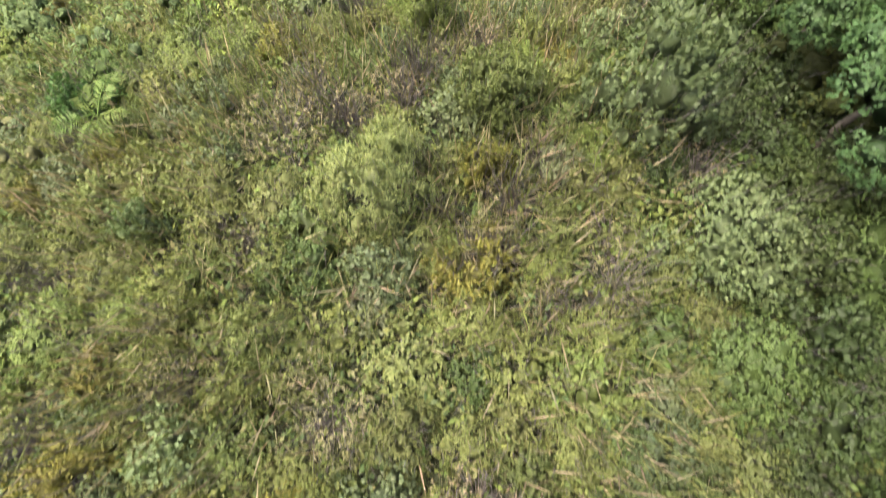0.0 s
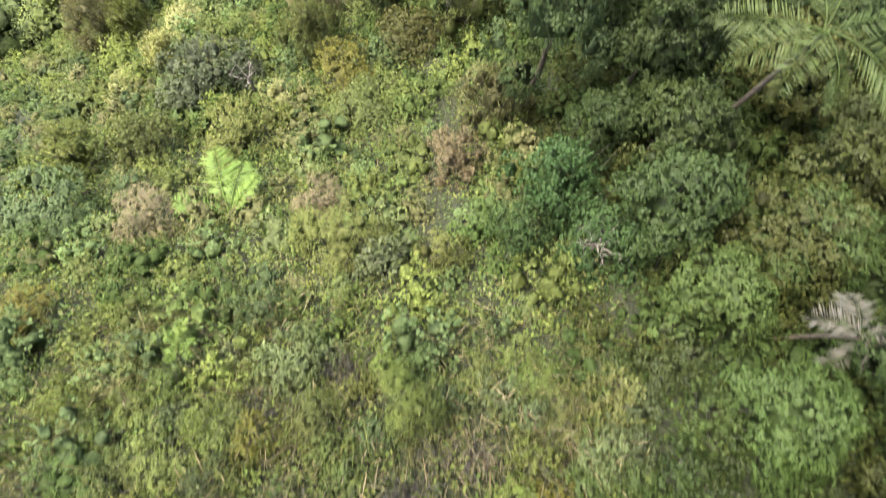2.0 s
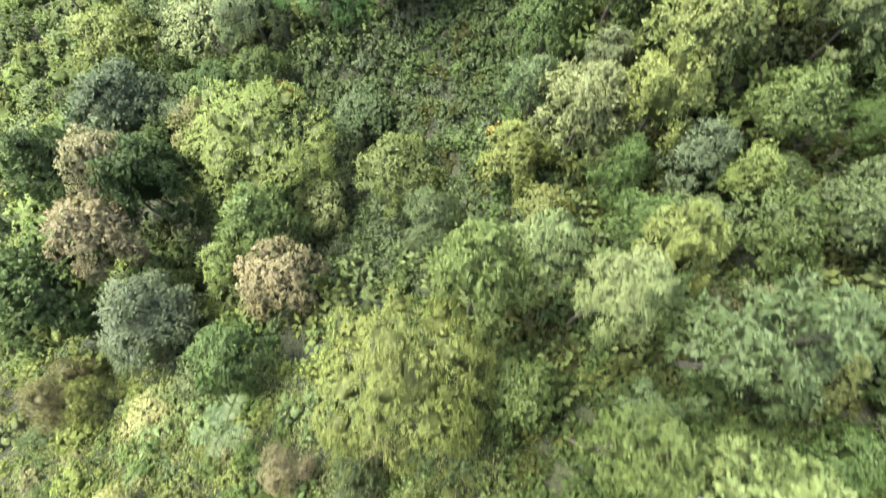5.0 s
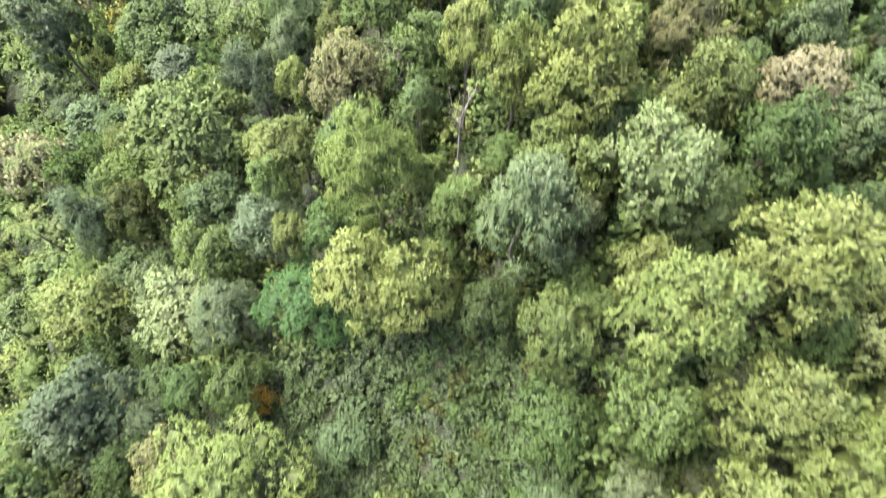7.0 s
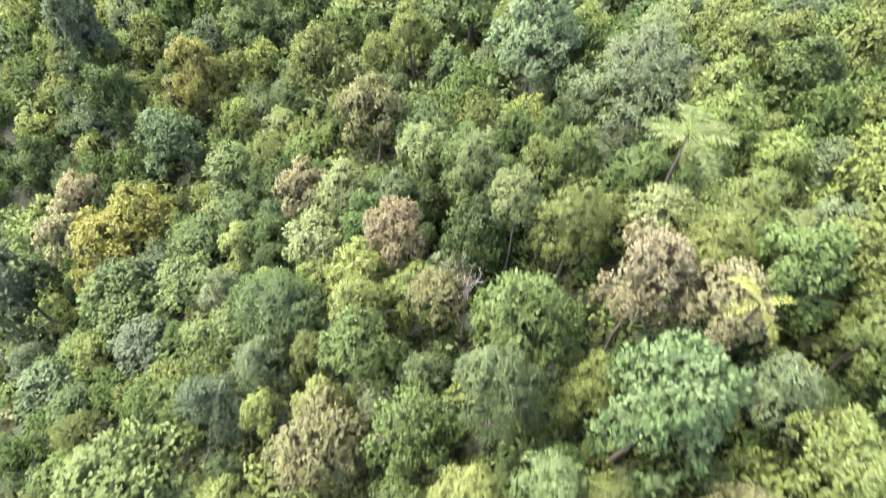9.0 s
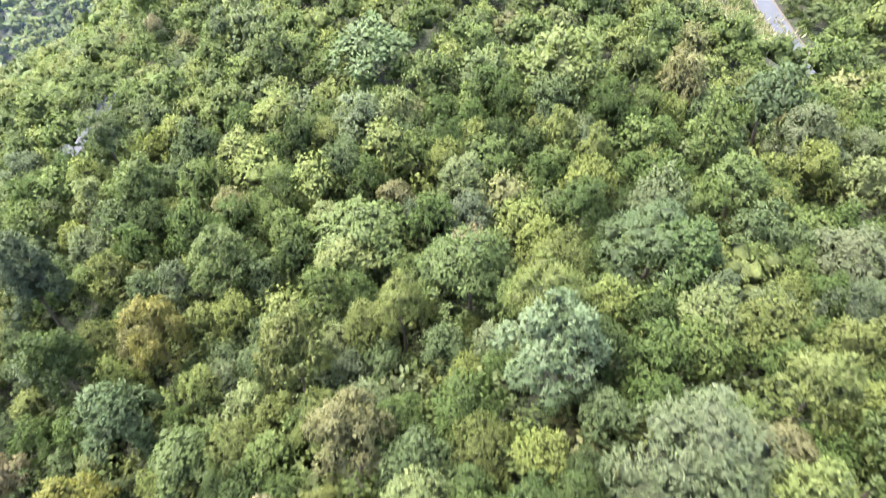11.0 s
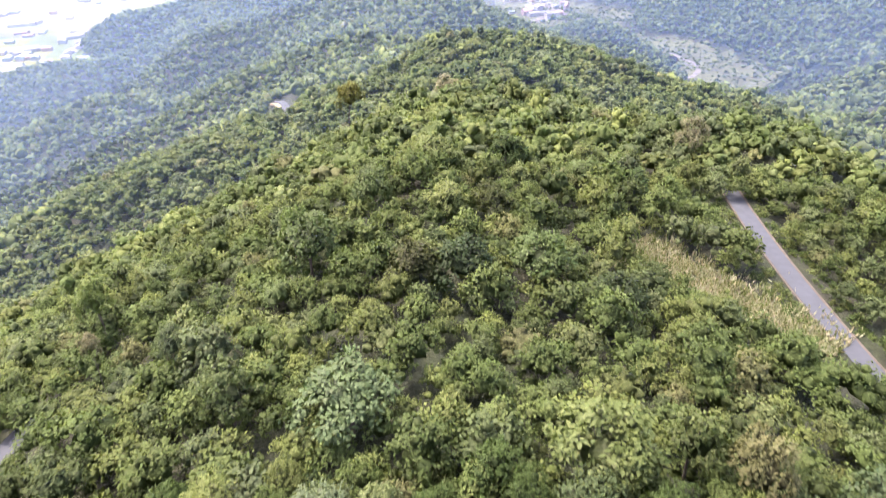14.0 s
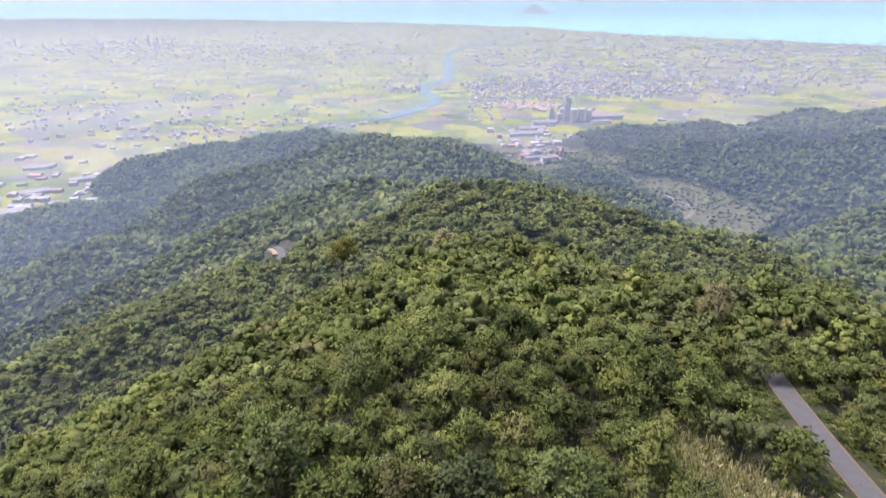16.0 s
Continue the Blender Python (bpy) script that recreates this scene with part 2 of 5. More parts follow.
def leaves(pile, rng, at, way, size, slim, colour, spread=0.25, fold_=0.25, out=None, hug=0.7):
    """One folded leaf (two triangles) at each place, pointing along way; out: the side of the clump that it lies on, whose roundness it takes on by hug."""
    n = len(at)
    way = unit(way)
    side = unit(np.cross(way, rng.normal(size=(n, 3)) * 0.5 + np.array([0, 0, 1.0])))
    up = np.cross(side, way)
    if out is not None:
        turn = np.where((up * out).sum(1, keepdims=True) < 0, -1.0, 1.0)
        side, up = side * turn, up * turn
    L = (size * rng.uniform(0.7, 1.3, n))[:, None]
    w = L * slim
    base, tip, mid = at, at + way * L, at + way * L * 0.45
    v = np.stack([base, mid + side * w - up * w * fold_, tip, mid - side * w - up * w * fold_], 1).reshape(-1, 3)
    i = np.arange(n)[:, None] * 4
    f = np.concatenate([i + [0, 1, 2], i + [0, 2, 3]])
    c = np.asarray(colour) * (1 + spread * rng.uniform(-1, 1, (n, 1))) * (1 + 0.08 * rng.uniform(-1, 1, (n, 3)))
    nrm = up if out is None else unit(up * (1 - hug) + out * hug)
    pile.add(v, f, np.repeat(np.clip(c, 0.004, 0.9), 4, 0), np.repeat(nrm, 4, 0))


def lobes_of(rng, radius, height, count, flat, lobe=1.0):
    """Billows of a crown, spread over its dome: middle and size of each."""
    out = [(np.array([0, 0, height * 0.42]), radius * 0.55)]
    spin = rng.uniform(0, 2 * math.pi)
    for i in range(count):
        a, k = spin + i * 2.39996 + rng.normal() * 0.3, math.sqrt((i + rng.uniform(0.2, 0.8)) / count)
        r = radius * 0.76 * k * rng.uniform(0.85, 1.12)
        top = height * (1 - 0.8 * k ** 2.2 * (1 - flat)) * rng.uniform(0.76, 1.04)
        s = radius * rng.uniform(0.62, 1.15) * lobe / math.sqrt(count + 2)
        out.append((np.array([r * math.cos(a), r * math.sin(a), max(top - s * 0.8, s * 0.3)]), s))
    return out


def crown(seed, radius, height, count=14, tufts=260, per=6, size=0.3, slim=0.28, colour=(0.06, 0.09, 0.025), flat=0.2, droop=0.3,
          core=True, tip=None, tip_share=0.15, low=-0.55, lobe=1.0, under=0.8, core_shade=0.6, uneven=0.15, hug=0.55):
    """A crown of billows, each clad in tufts of leaves; tip: a second colour for some tufts."""
    rng = np.random.default_rng(seed)
    pile, lobes = Pile(), lobes_of(rng, radius, height, count, flat, lobe)
    colour = np.array(colour)
    shade = np.clip(1 + 0.13 * rng.normal(size=len(lobes)), 0.7, 1.35)
    # cores darkened in their colour to imitate shade inside the crown
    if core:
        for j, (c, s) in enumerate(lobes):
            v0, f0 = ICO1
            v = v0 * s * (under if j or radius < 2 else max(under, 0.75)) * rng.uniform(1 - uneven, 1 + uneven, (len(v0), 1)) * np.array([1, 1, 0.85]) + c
            pile.add(v, f0, colour * core_shade * shade[j] * rng.uniform(0.8, 1.1, (len(v0), 1)), unit(v0 + rng.normal(size=v0.shape) * 0.5))
    w = np.array([s * s for _, s in lobes])
    w[0] *= 0.4
    which = rng.choice(len(lobes), tufts, p=w / w.sum())
    C, S = np.array([lobes[i][0] for i in which]), np.array([lobes[i][1] for i in which])
    d = unit(rng.normal(size=(tufts, 3)))
    d[:, 2] = np.where(d[:, 2] < low, -d[:, 2], d[:, 2])
    # a lobe's leaves keep to its outer side
    off = unit(C - np.array([0, 0, height * 0.3]))
    inward = (d * off).sum(1) < -0.35
    d[inward] = -d[inward]
    at = C + d * S[:, None] * rng.uniform(0.84, 1.06, (tufts, 1)) * np.array([1, 1, 0.85])
    tone = shade[which][:, None] * (1 + 0.13 * rng.normal(size=(tufts, 1)))
    col = np.repeat(colour[None] * np.clip(tone, 0.55, 1.6), per, 0)
    if tip is not None:
        pick = np.repeat(rng.random(tufts) < tip_share, per)
        col[pick] = np.array(tip) * rng.uniform(0.85, 1.15, (pick.sum(), 1))
    round_ = np.repeat(unit(d * 0.75 + off * 0.3 + np.array([0, 0, 0.12])), per, 0)
    at = np.repeat(at, per, 0) + rng.normal(size=(tufts * per, 3)) * size * 0.4
    way = np.repeat(d, per, 0) * 0.55 + rng.normal(size=(tufts * per, 3)) * 0.6 + np.array([0, 0, -droop])
    leaves(pile, rng, at, way, size, slim, col, 0.16, 0.25, round_, hug)
    return pile, lobes


def tube(pile, pts, r0, r1, sides=5, colour=(0.2, 0.17, 0.13)):
    """A tapered, bent stem through the given places."""
    pts = np.asarray(pts, float)
    n = len(pts)
    tang = unit(np.gradient(pts, axis=0))
    a = unit(np.cross(tang, np.array([0.31, 0.95, 0.05])))
    b = np.cross(tang, a)
    ang = np.arange(sides) * 2 * math.pi / sides
    rad = np.linspace(r0, r1, n)[:, None, None]
    v = (pts[:, None] + rad * (a[:, None] * np.cos(ang)[None, :, None] + b[:, None] * np.sin(ang)[None, :, None])).reshape(-1, 3)
    i, j = np.meshgrid(np.arange(n - 1), np.arange(sides), indexing="ij")
    p, q = i * sides + j, i * sides + (j + 1) % sides
    f = np.concatenate([np.stack([p, q, q + sides], -1).reshape(-1, 3), np.stack([p, q + sides, p + sides], -1).reshape(-1, 3)])
    pile.add(v, f, np.asarray(colour), unit(v - np.repeat(pts, sides, 0)))


def trunk_mesh(seed, lobes, base, girth, limbs=6):
    """Trunk with limbs to some of the billows; the crown's foot is base metres above the ground."""
    rng = np.random.default_rng(seed)
    pile = Pile()
    top = np.array([rng.normal() * 0.3, rng.normal() * 0.3, base + lobes[0][0][2] * 0.8])
    s = np.linspace(0, 1, 6)[:, None]
    stem = s * top + np.sin(s * math.pi) * np.array([rng.normal() * 0.25, rng.normal() * 0.25, 0])
    stem[0, 2] = -0.6
    tube(pile, stem, girth, girth * 0.4, 7)
    for c, _ in lobes[1:1 + limbs]:
        a, e = stem[rng.integers(3, 6)], np.array([c[0] * 0.6, c[1] * 0.6, base + lobes[0][0][2] * 1.1 + c[2] * 0.45])
        s = np.linspace(0, 1, 5)[:, None]
        tube(pile, a + (e - a) * s + np.sin(s * math.pi) * np.array([0, 0, -0.25]), girth * 0.28, girth * 0.08, 5)
    return pile


def to_mesh(name, pile, mat, smooth=True):
    v, f, c, nrm = pile.arrays()
    return mesh_from(name, v, f, [mat], c, smooth, normals=nrm)


# real leaf colours
GREEN, DARK, GREENLIME, LIME = (0.066, 0.102, 0.026), (0.041, 0.064, 0.017), (0.097, 0.134, 0.037), (0.145, 0.18, 0.05)
LIMEBRIGHT, GOLDLIME, GOLD, GOLDOLIVE = (0.132, 0.178, 0.045), (0.165, 0.195, 0.055), (0.19, 0.175, 0.045), (0.14, 0.14, 0.026)
PALE, PALEGREEN, PALEBLUE, GREY = (0.152, 0.185, 0.07), (0.12, 0.168, 0.062), (0.12, 0.168, 0.078), (0.115, 0.145, 0.065)
GREYBLUE, GREENGREY, BLUE, BRIGHT = (0.085, 0.112, 0.055), (0.078, 0.11, 0.042), (0.098, 0.142, 0.052), (0.05, 0.108, 0.026)
OLIVE, OLIVELIME, OLIVEDARK, FERNY = (0.112, 0.135, 0.038), (0.145, 0.175, 0.045), (0.06, 0.07, 0.016), (0.135, 0.185, 0.04)
TAN, TANGREEN, BROWN = (0.215, 0.2, 0.105), (0.155, 0.155, 0.065), (0.205, 0.18, 0.095)

FRESH, DEEP, PALELIME = (0.185, 0.235, 0.078), (0.055, 0.105, 0.032), (0.21, 0.265, 0.085)

# shape: radius, crown height, foot of crown, billows, tufts, leaves, size, slim, flat, droop, tips, share, words
SHAPES = {
    "round": (3.0, 4.86, 2.25, 26, 470, 6, 0.32, 0.32, 0.2, 0.3, (1.16, 1.15, 1.06), 0.25, "broad-leaved tree with a rounded billowing crown"),
    "tufted": (3.0, 4.86, 2.55, 28, 430, 7, 0.34, 0.26, 0.3, 0.45, (1.16, 1.13, 1.1), 0.3, "broad-leaved tree with tufted clumps of leaves"),
    "droop": (3.0, 5.4, 2.25, 24, 480, 7, 0.36, 0.18, 0.15, 0.8, (1.12, 1.12, 1.1), 0.25, "slender-leaved tree with drooping foliage"),
    "feather": (3.0, 4.59, 2.1, 20, 620, 7, 0.3, 0.13, 0.12, 0.35, (1.12, 1.12, 1.0), 0.3, "feathery fine-leaved tree with a soft crown"),
    "plume": (3.0, 4.4, 2.1, 30, 1100, 9, 0.17, 0.17, 0.25, 0.5, (1.12, 1.12, 1.0), 0.3, "soft fine-leaved tree with arching plumes of foliage"),
    "vine": (3.0, 4.05, 1.95, 18, 480, 6, 0.27, 0.36, 0.45, 0.7, (1.15, 1.05, 0.95), 0.4, "tree overgrown with a mat of climbing vines"),
}
FLOWER, PURPLE, ORANGE = (0.3, 0.32, 0.12), (0.15, 0.105, 0.09), (0.4, 0.25, 0.04)
TONE_WORD = {FRESH: "pale fresh green", DEEP: "deep green", PALELIME: "pale lime", PURPLE: "dull purple", GREEN: "mid-green", DARK: "dark green", GREENLIME: "fresh green", LIME: "yellow-green", LIMEBRIGHT: "bright lime-green",
             GOLDLIME: "golden-green", GOLD: "golden-yellow", GOLDOLIVE: "golden-olive", PALE: "pale yellow-green", PALEGREEN: "pale green",
             PALEBLUE: "pale blue-green", GREY: "grey-green", GREYBLUE: "dull blue-grey-green", GREENGREY: "muted green", BLUE: "cool green",
             BRIGHT: "vivid green", OLIVE: "olive-green", OLIVELIME: "light olive-green", OLIVEDARK: "dark olive", FERNY: "light green",
             TAN: "tan, half-dry", TANGREEN: "tan-green", BROWN: "brown, withered"}
PROTO = {}
for si, (name, (r, h, foot, nl, tf, per, sz, slim, flat, droop, tip, share, words)) in enumerate(SHAPES.items()):
    for k in range(3):
        for fine in (2, 1, 0):
            n_t, n_p, f_s = ((int(tf * 0.7), 6, 0.95), (int(tf * 1.55), 9, 0.6), (int(tf * 1.9), 9, 0.5))[fine]
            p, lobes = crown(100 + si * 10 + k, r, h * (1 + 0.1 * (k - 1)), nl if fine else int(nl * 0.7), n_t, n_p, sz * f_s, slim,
                             (1, 1, 1), flat, droop, tip=tip, tip_share=share, under=0.5 if fine else 0.42, core_shade=0.5, lobe=1.25, uneven=0.28)
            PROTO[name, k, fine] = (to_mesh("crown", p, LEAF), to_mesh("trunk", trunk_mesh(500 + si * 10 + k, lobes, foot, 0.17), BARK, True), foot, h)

TREES = []                       # x, y, radius of every tree that stands
FILLERS = []                     # trees deep in the canopy, joined later


def tree(shape, x, y, height, radius, colour):
    """A tree of that height and crown radius: the trunk with its limbs, and the crown as a part of it."""
    height = min(max(height, radius * 1.3, 2.5), radius * 8) + 0.5 * radius
    if 174 < y < 292 and abs(x - float(road_x(y))) < 3.8:
        return None
    k = int(abs(x * 7 + y * 3)) % 3
    crown_me, trunk_me, foot, h = PROTO[shape, k, 2 if y < 31 and x < 14 else 1 if y < 150 and abs(x - 3) < 19 + 0.25 * y else 0]
    s = radius / 3.0
    tall = height / ((foot + h) * s)
    t = new("tree")
    new("trunk", trunk_me).parent = t
    t.matrix_basis = pose(x, y, float(ground_z(x, y)) - 0.1, 0, 0, (x * 53 + y * 31) % 360) @ Matrix.Diagonal((s, s, s * tall, 1))
    tagged(t, TONE_WORD[colour] + " " + " ".join(SHAPES[shape][-1].split()[:8 if shape != "round" else 7]), "tree", "forest trees")
    c = new("crown", crown_me)
    c.parent, c.color = t, (*colour, 1)
    own = min(max(tall, 0.75), 2.3 if y < 31 else 1.75)
    c.location = (0, 0, foot + h - h * own / tall)
    c.scale = (1, 1, own / tall)
    TREES.append((x, y, radius))
    return t


def scatter(rng, x0, x1, y0, y1, gap, jitter=0.35):
    """Places on a loose grid."""
    xs, ys = np.arange(x0, x1, gap), np.arange(y0, y1, gap)
    X, Y = np.meshgrid(xs, ys, indexing="ij")
    X = X + (np.arange(len(ys)) % 2) * gap / 2
    n = X.size
    return X.ravel() + rng.uniform(-jitter, jitter, n) * gap, Y.ravel() + rng.uniform(-jitter, jitter, n) * gap


def joined_trees(name, protos, xs, ys, scale, tall, rng, tones, mat, sink=0.0):
    """Many small trees joined into one mesh."""
    V, Fc, C, N, n = [], [], [], [], 0
    zs = ground_z(xs, ys)
    for i in range(len(xs)):
        v, f, c, nrm = protos[rng.integers(len(protos))]
        a = rng.uniform(0, 2 * math.pi)
        turn = np.array([[math.cos(a), math.sin(a), 0], [-math.sin(a), math.cos(a), 0], [0, 0, 1]])
        V.append((v @ turn) * (scale[i], scale[i], scale[i] * tall[i]) + (xs[i], ys[i], zs[i] - sink))
        N.append(nrm @ turn), Fc.append(f + n), C.append(c * tones[i])
        n += len(v)
    return new(name, mesh_from(name, np.concatenate(V), np.concatenate(Fc), [mat], np.concatenate(C), True, normals=np.concatenate(N)))


# ---- ground ----
def field_material():
    """Patchwork of paddies, vegetable plots and bare fields in the plain."""
    m, nodes, links, bsdf = material("farm_fields")
    uv = nodes.new("ShaderNodeUVMap").outputs[0]
    cells = nodes.new("ShaderNodeTexVoronoi")
    cells.distance, cells.inputs["Scale"].default_value = "CHEBYCHEV", 9.0
    links.new(uv, cells.inputs["Vector"])
    sep = nodes.new("ShaderNodeSeparateColor")
    links.new(cells.outputs["Color"], sep.inputs[0])
    ramp = nodes.new("ShaderNodeValToRGB")
    ramp.color_ramp.interpolation = "CONSTANT"
    stops = [(0.0, (0.15, 0.195, 0.018)), (0.22, (0.25, 0.265, 0.024)), (0.42, (0.07, 0.11, 0.03)), (0.54, (0.24, 0.225, 0.026)),
             (0.68, (0.19, 0.15, 0.1)), (0.75, (0.12, 0.12, 0.12)), (0.84, (0.09, 0.13, 0.03))]
    for i, (pos, c) in enumerate(stops):
        e = ramp.color_ramp.elements[i] if i < 2 else ramp.color_ramp.elements.new(pos)
        e.position, e.color = pos, (*c, 1)
    links.new(sep.outputs[0], ramp.inputs[0])
    fine = noise_fac(nodes, links, 40.0, 4.0, 0.35, 0.65, uv)
    c = mixrgb(nodes, links, "MIX", fine, ramp.outputs[0], mixrgb(nodes, links, "MULTIPLY", 1.0, ramp.outputs[0], (0.72, 0.8, 0.75)))
    town = noise_fac(nodes, links, 1.3, 3.0, 0.5, 0.62, uv)
    c = mixrgb(nodes, links, "MIX", town, c, mixrgb(nodes, links, "MIX", 0.4, c, (0.2, 0.2, 0.19)))
    links.new(c, bsdf.inputs["Base Color"])
    bsdf.inputs["Roughness"].default_value = 0.9
    return m


def plain_material(name, colour, rough=0.8, dirt=0.75, scale=0.8, metal=0.0):
    m, nodes, links, bsdf = material(name)
    c = mixrgb(nodes, links, "MIX", noise_fac(nodes, links, scale, 5.0), colour, tuple(v * dirt for v in colour))
    links.new(c, bsdf.inputs["Base Color"])
    bsdf.inputs["Roughness"].default_value, bsdf.inputs["Metallic"].default_value = rough, metal
    return m


FIELDS = field_material()
VALE = plain_material("rough_valley_grass", (0.105, 0.115, 0.045), 0.95, 0.5, 0.02)
coast_az = np.radians([-62, -24.6, -12.5, 0, 7.6, 14.5, 23, 32.9, 62])
coast_r = np.array([21000, 17600, 14660, 12300, 10900, 8950, 8320, 7560, 6600], float)
ang, rad = np.arctan2(GX - FAR_EYE[0], GY - FAR_EYE[1]), np.hypot(GX - FAR_EYE[0], GY - FAR_EYE[1])
dry_land = ((rad < 1.07 * np.interp(ang, coast_az, coast_r)) | (np.abs(ang) > 1.08))[:-1, :-1].ravel()
ground_me = mesh_from("ground", np.stack([FX, FY, FZ], -1).reshape(-1, 3), grid_faces(len(gx), len(gy))[dry_land], [SOIL, FIELDS, VALE], smooth=True,
                      uv=np.stack([GX, GY], -1).reshape(-1, 2) / 1000)
zc, XC, YC = ((q[:-1, :-1] + q[1:, 1:]) / 2 for q in (GZ, GX, GY))
at = ground_me.attributes.new("grassy", "FLOAT", "POINT")
at.data.foreach_set("value", (np.clip((36 - GY) / 6, 0, 1) * np.clip((6 - GX) / 3, 0, 1) * np.clip((GX + 40) / 8, 0, 1) + 0.4 * (np.hypot(GX - 480, GY - 1450) < 700) * (GZ < 12)).astype(np.float32).ravel())
way_off = np.hypot(XC - 3, YC - 137)
vale = (zc < 7) & (XC > 150) & (way_off > 1130) & (way_off < 1980) | in_valley(XC, YC, 75)
plain = (zc < 7) & (way_off > np.where(XC < -450, 1330, 1980)) & ~vale
ground_me.polygons.foreach_set("material_index", (plain + 2 * vale).astype(np.int32).ravel()[dry_land])
ground = new("ground", ground_me)
tagged(ground, "forest floor of the hills running out into the plain", "ground", kind="structure")


ROAD = plain_material("worn_asphalt", (0.058, 0.067, 0.073), 0.85, 0.8, 0.7)
SAND = plain_material("road_edge", (0.1, 0.085, 0.06), 0.9, 0.6, 2.0)


def ribbon(name, pts, width, mat, lift=0.15, thick=0.3, follow=True, folded=False, label="", category="road"):
    """A strip with thickness along a line on the ground."""
    pts = np.asarray(pts, float)
    side = unit(np.gradient(pts, axis=0))[:, ::-1] * np.array([1, -1])
    a, b = pts + side * width / 2, pts - side * width / 2
    za = ground_z(pts[:, 0], pts[:, 1]) + lift if follow else np.full(len(pts), lift)
    rows = []
    for e, dz in ((a, -thick), (a, 0), (pts, 0.04), (b, 0), (b, -thick)):
        x, y, z = e[:, 0], e[:, 1], za + dz
        if folded:
            x, y, z, _ = fold(x, y, z)
        rows.append(np.stack([x, y, z], -1))
    v = np.stack(rows, 1).reshape(-1, 3)
    ob = new(name, mesh_from(name, v, grid_faces(len(pts), 5)[:, ::-1], [mat], smooth=False))
    return tagged(ob, label, category, kind="structure")


ry = np.arange(178, 290, 2.0)
ribbon("road", np.stack([road_x(ry), ry], -1), 3.8, ROAD, label="worn grey asphalt hill road between the trees")
ribbon("road_verge", np.stack([road_x(ry) - 2.05, ry], -1), 0.5, SAND, 0.12, label="reddish bare earth verge along the hill road", category="verge")
ribbon("road_verge", np.stack([road_x(ry) + 2.05, ry], -1), 0.5, SAND, 0.12, label="reddish bare earth verge along the hill road", category="verge")
ly = np.arange(160, 190, 2.0)
ribbon("road_lower", np.stack([-61 + 0.22 * (ly - 165) - 0.004 * (ly - 165) ** 2, ly], -1), 3.6, ROAD, 0.25, label="stretch of grey hill road on the lower slope")
far_line = np.linspace(0, 1, 30)[:, None]
far_line = np.array([-94.6, 498.7]) + far_line * np.array([-30.5, 104.6]) + np.sin(far_line * math.pi) * np.array([3.4, 0])
ribbon("road_far", far_line, 5.0, ROAD, 1.2, 1.4, label="far stretch of the hill road on the spur")
STRAW = plain_material("dry_bank", (0.26, 0.22, 0.11), 0.95, 0.6, 0.6)
ribbon("road_bank", far_line[12:] - np.array([4.4, 0]), 3.6, STRAW, 1.6, 1.8, label="straw-coloured grassy bank beside the far road", category="verge")

# ---- forest ----
rng = np.random.default_rng(7)
tree("tufted", 4.6, 25.2, 15.0, 2.1, FRESH)
tree("tufted", 8.2, 22.5, 11.9, 2.0, FRESH)
tree("tufted", 8.2, 27.8, 15.2, 2.3, FRESH)
tree("tufted", 6.2, 29.4, 13.6, 1.7, GREENLIME)
tree("droop", 3.9, 20.4, 10.8, 2.7, GREENGREY)
tree("plume", -0.6, 31.6, 12.8, 4.4, OLIVELIME)
tree("plume", -12.3, 48.2, 5.0, 6.6, OLIVELIME)
tree("vine", -8.8, 37.7, 7.6, 2.8, BROWN)
tree("round", -24.5, 37.3, 12.5, 4.5, GREEN)
tree("droop", -16.9, 35.5, 7.7, 3.5, GREYBLUE)
tree("vine", -21.1, 41.2, 13.9, 3.2, TAN)
tree("round", -25.5, 46.3, 17.6, 3.5, DARK)
tree("round", -18.6, 44.8, 14.1, 3.6, DARK)
tree("vine", -5.1, 51.7, -1.1, 2.6, GREENGREY)
tree("tufted", 2.3, 35.6, 13.6, 2.4, GREENLIME)
tree("tufted", 4.8, 36.4, 12.9, 1.8, PALE)
tree("droop", 7.0, 34.4, 12.6, 1.9, PALE)
tree("droop", 10.8, 32.6, 12.1, 2.7, GREENGREY)
tree("tufted", 9.2, 36.2, 11.8, 1.7, LIME)
tree("tufted", -18.2, 61.5, 6.6, 4.4, PALE)
tree("tufted", -29.1, 62.8, 11.2, 4.6, LIME)
tree("round", -25.0, 53.3, 12.1, 4.7, GREYBLUE)
tree("feather", -8.0, 60.1, 2.6, 3.7, BRIGHT)
tree("tufted", -3.5, 59.7, 10.6, 3.2, GOLDLIME)
tree("tufted", -0.4, 58.9, 10.7, 2.9, LIME)
tree("feather", -3.0, 65.6, 14.0, 3.4, LIMEBRIGHT)
tree("droop", 5.4, 61.0, 12.0, 3.0, GREY)
tree("droop", -11.7, 66.6, 7.1, 3.1, GREYBLUE)
tree("vine", -8.9, 64.2, 7.4, 1.7, OLIVE)
tree("round", -19.6, 75.6, 10.8, 6.0, GREENLIME)
tree("vine", -24.9, 71.3, 11.5, 3.1, OLIVEDARK)
tree("tufted", 10.5, 55.1, 11.8, 2.9, GOLDLIME)
tree("tufted", 6.6, 55.3, 8.7, 2.4, GREENLIME)
tree("tufted", 10.0, 51.9, 8.1, 2.8, GREENLIME)
tree("tufted", 15.2, 57.0, 10.6, 3.0, GOLDLIME)
tree("round", 13.7, 51.4, 9.9, 2.3, OLIVE)
tree("round", 12.7, 47.2, 8.1, 3.0, OLIVE)
tree("tufted", 16.2, 49.0, 8.4, 2.5, OLIVELIME)
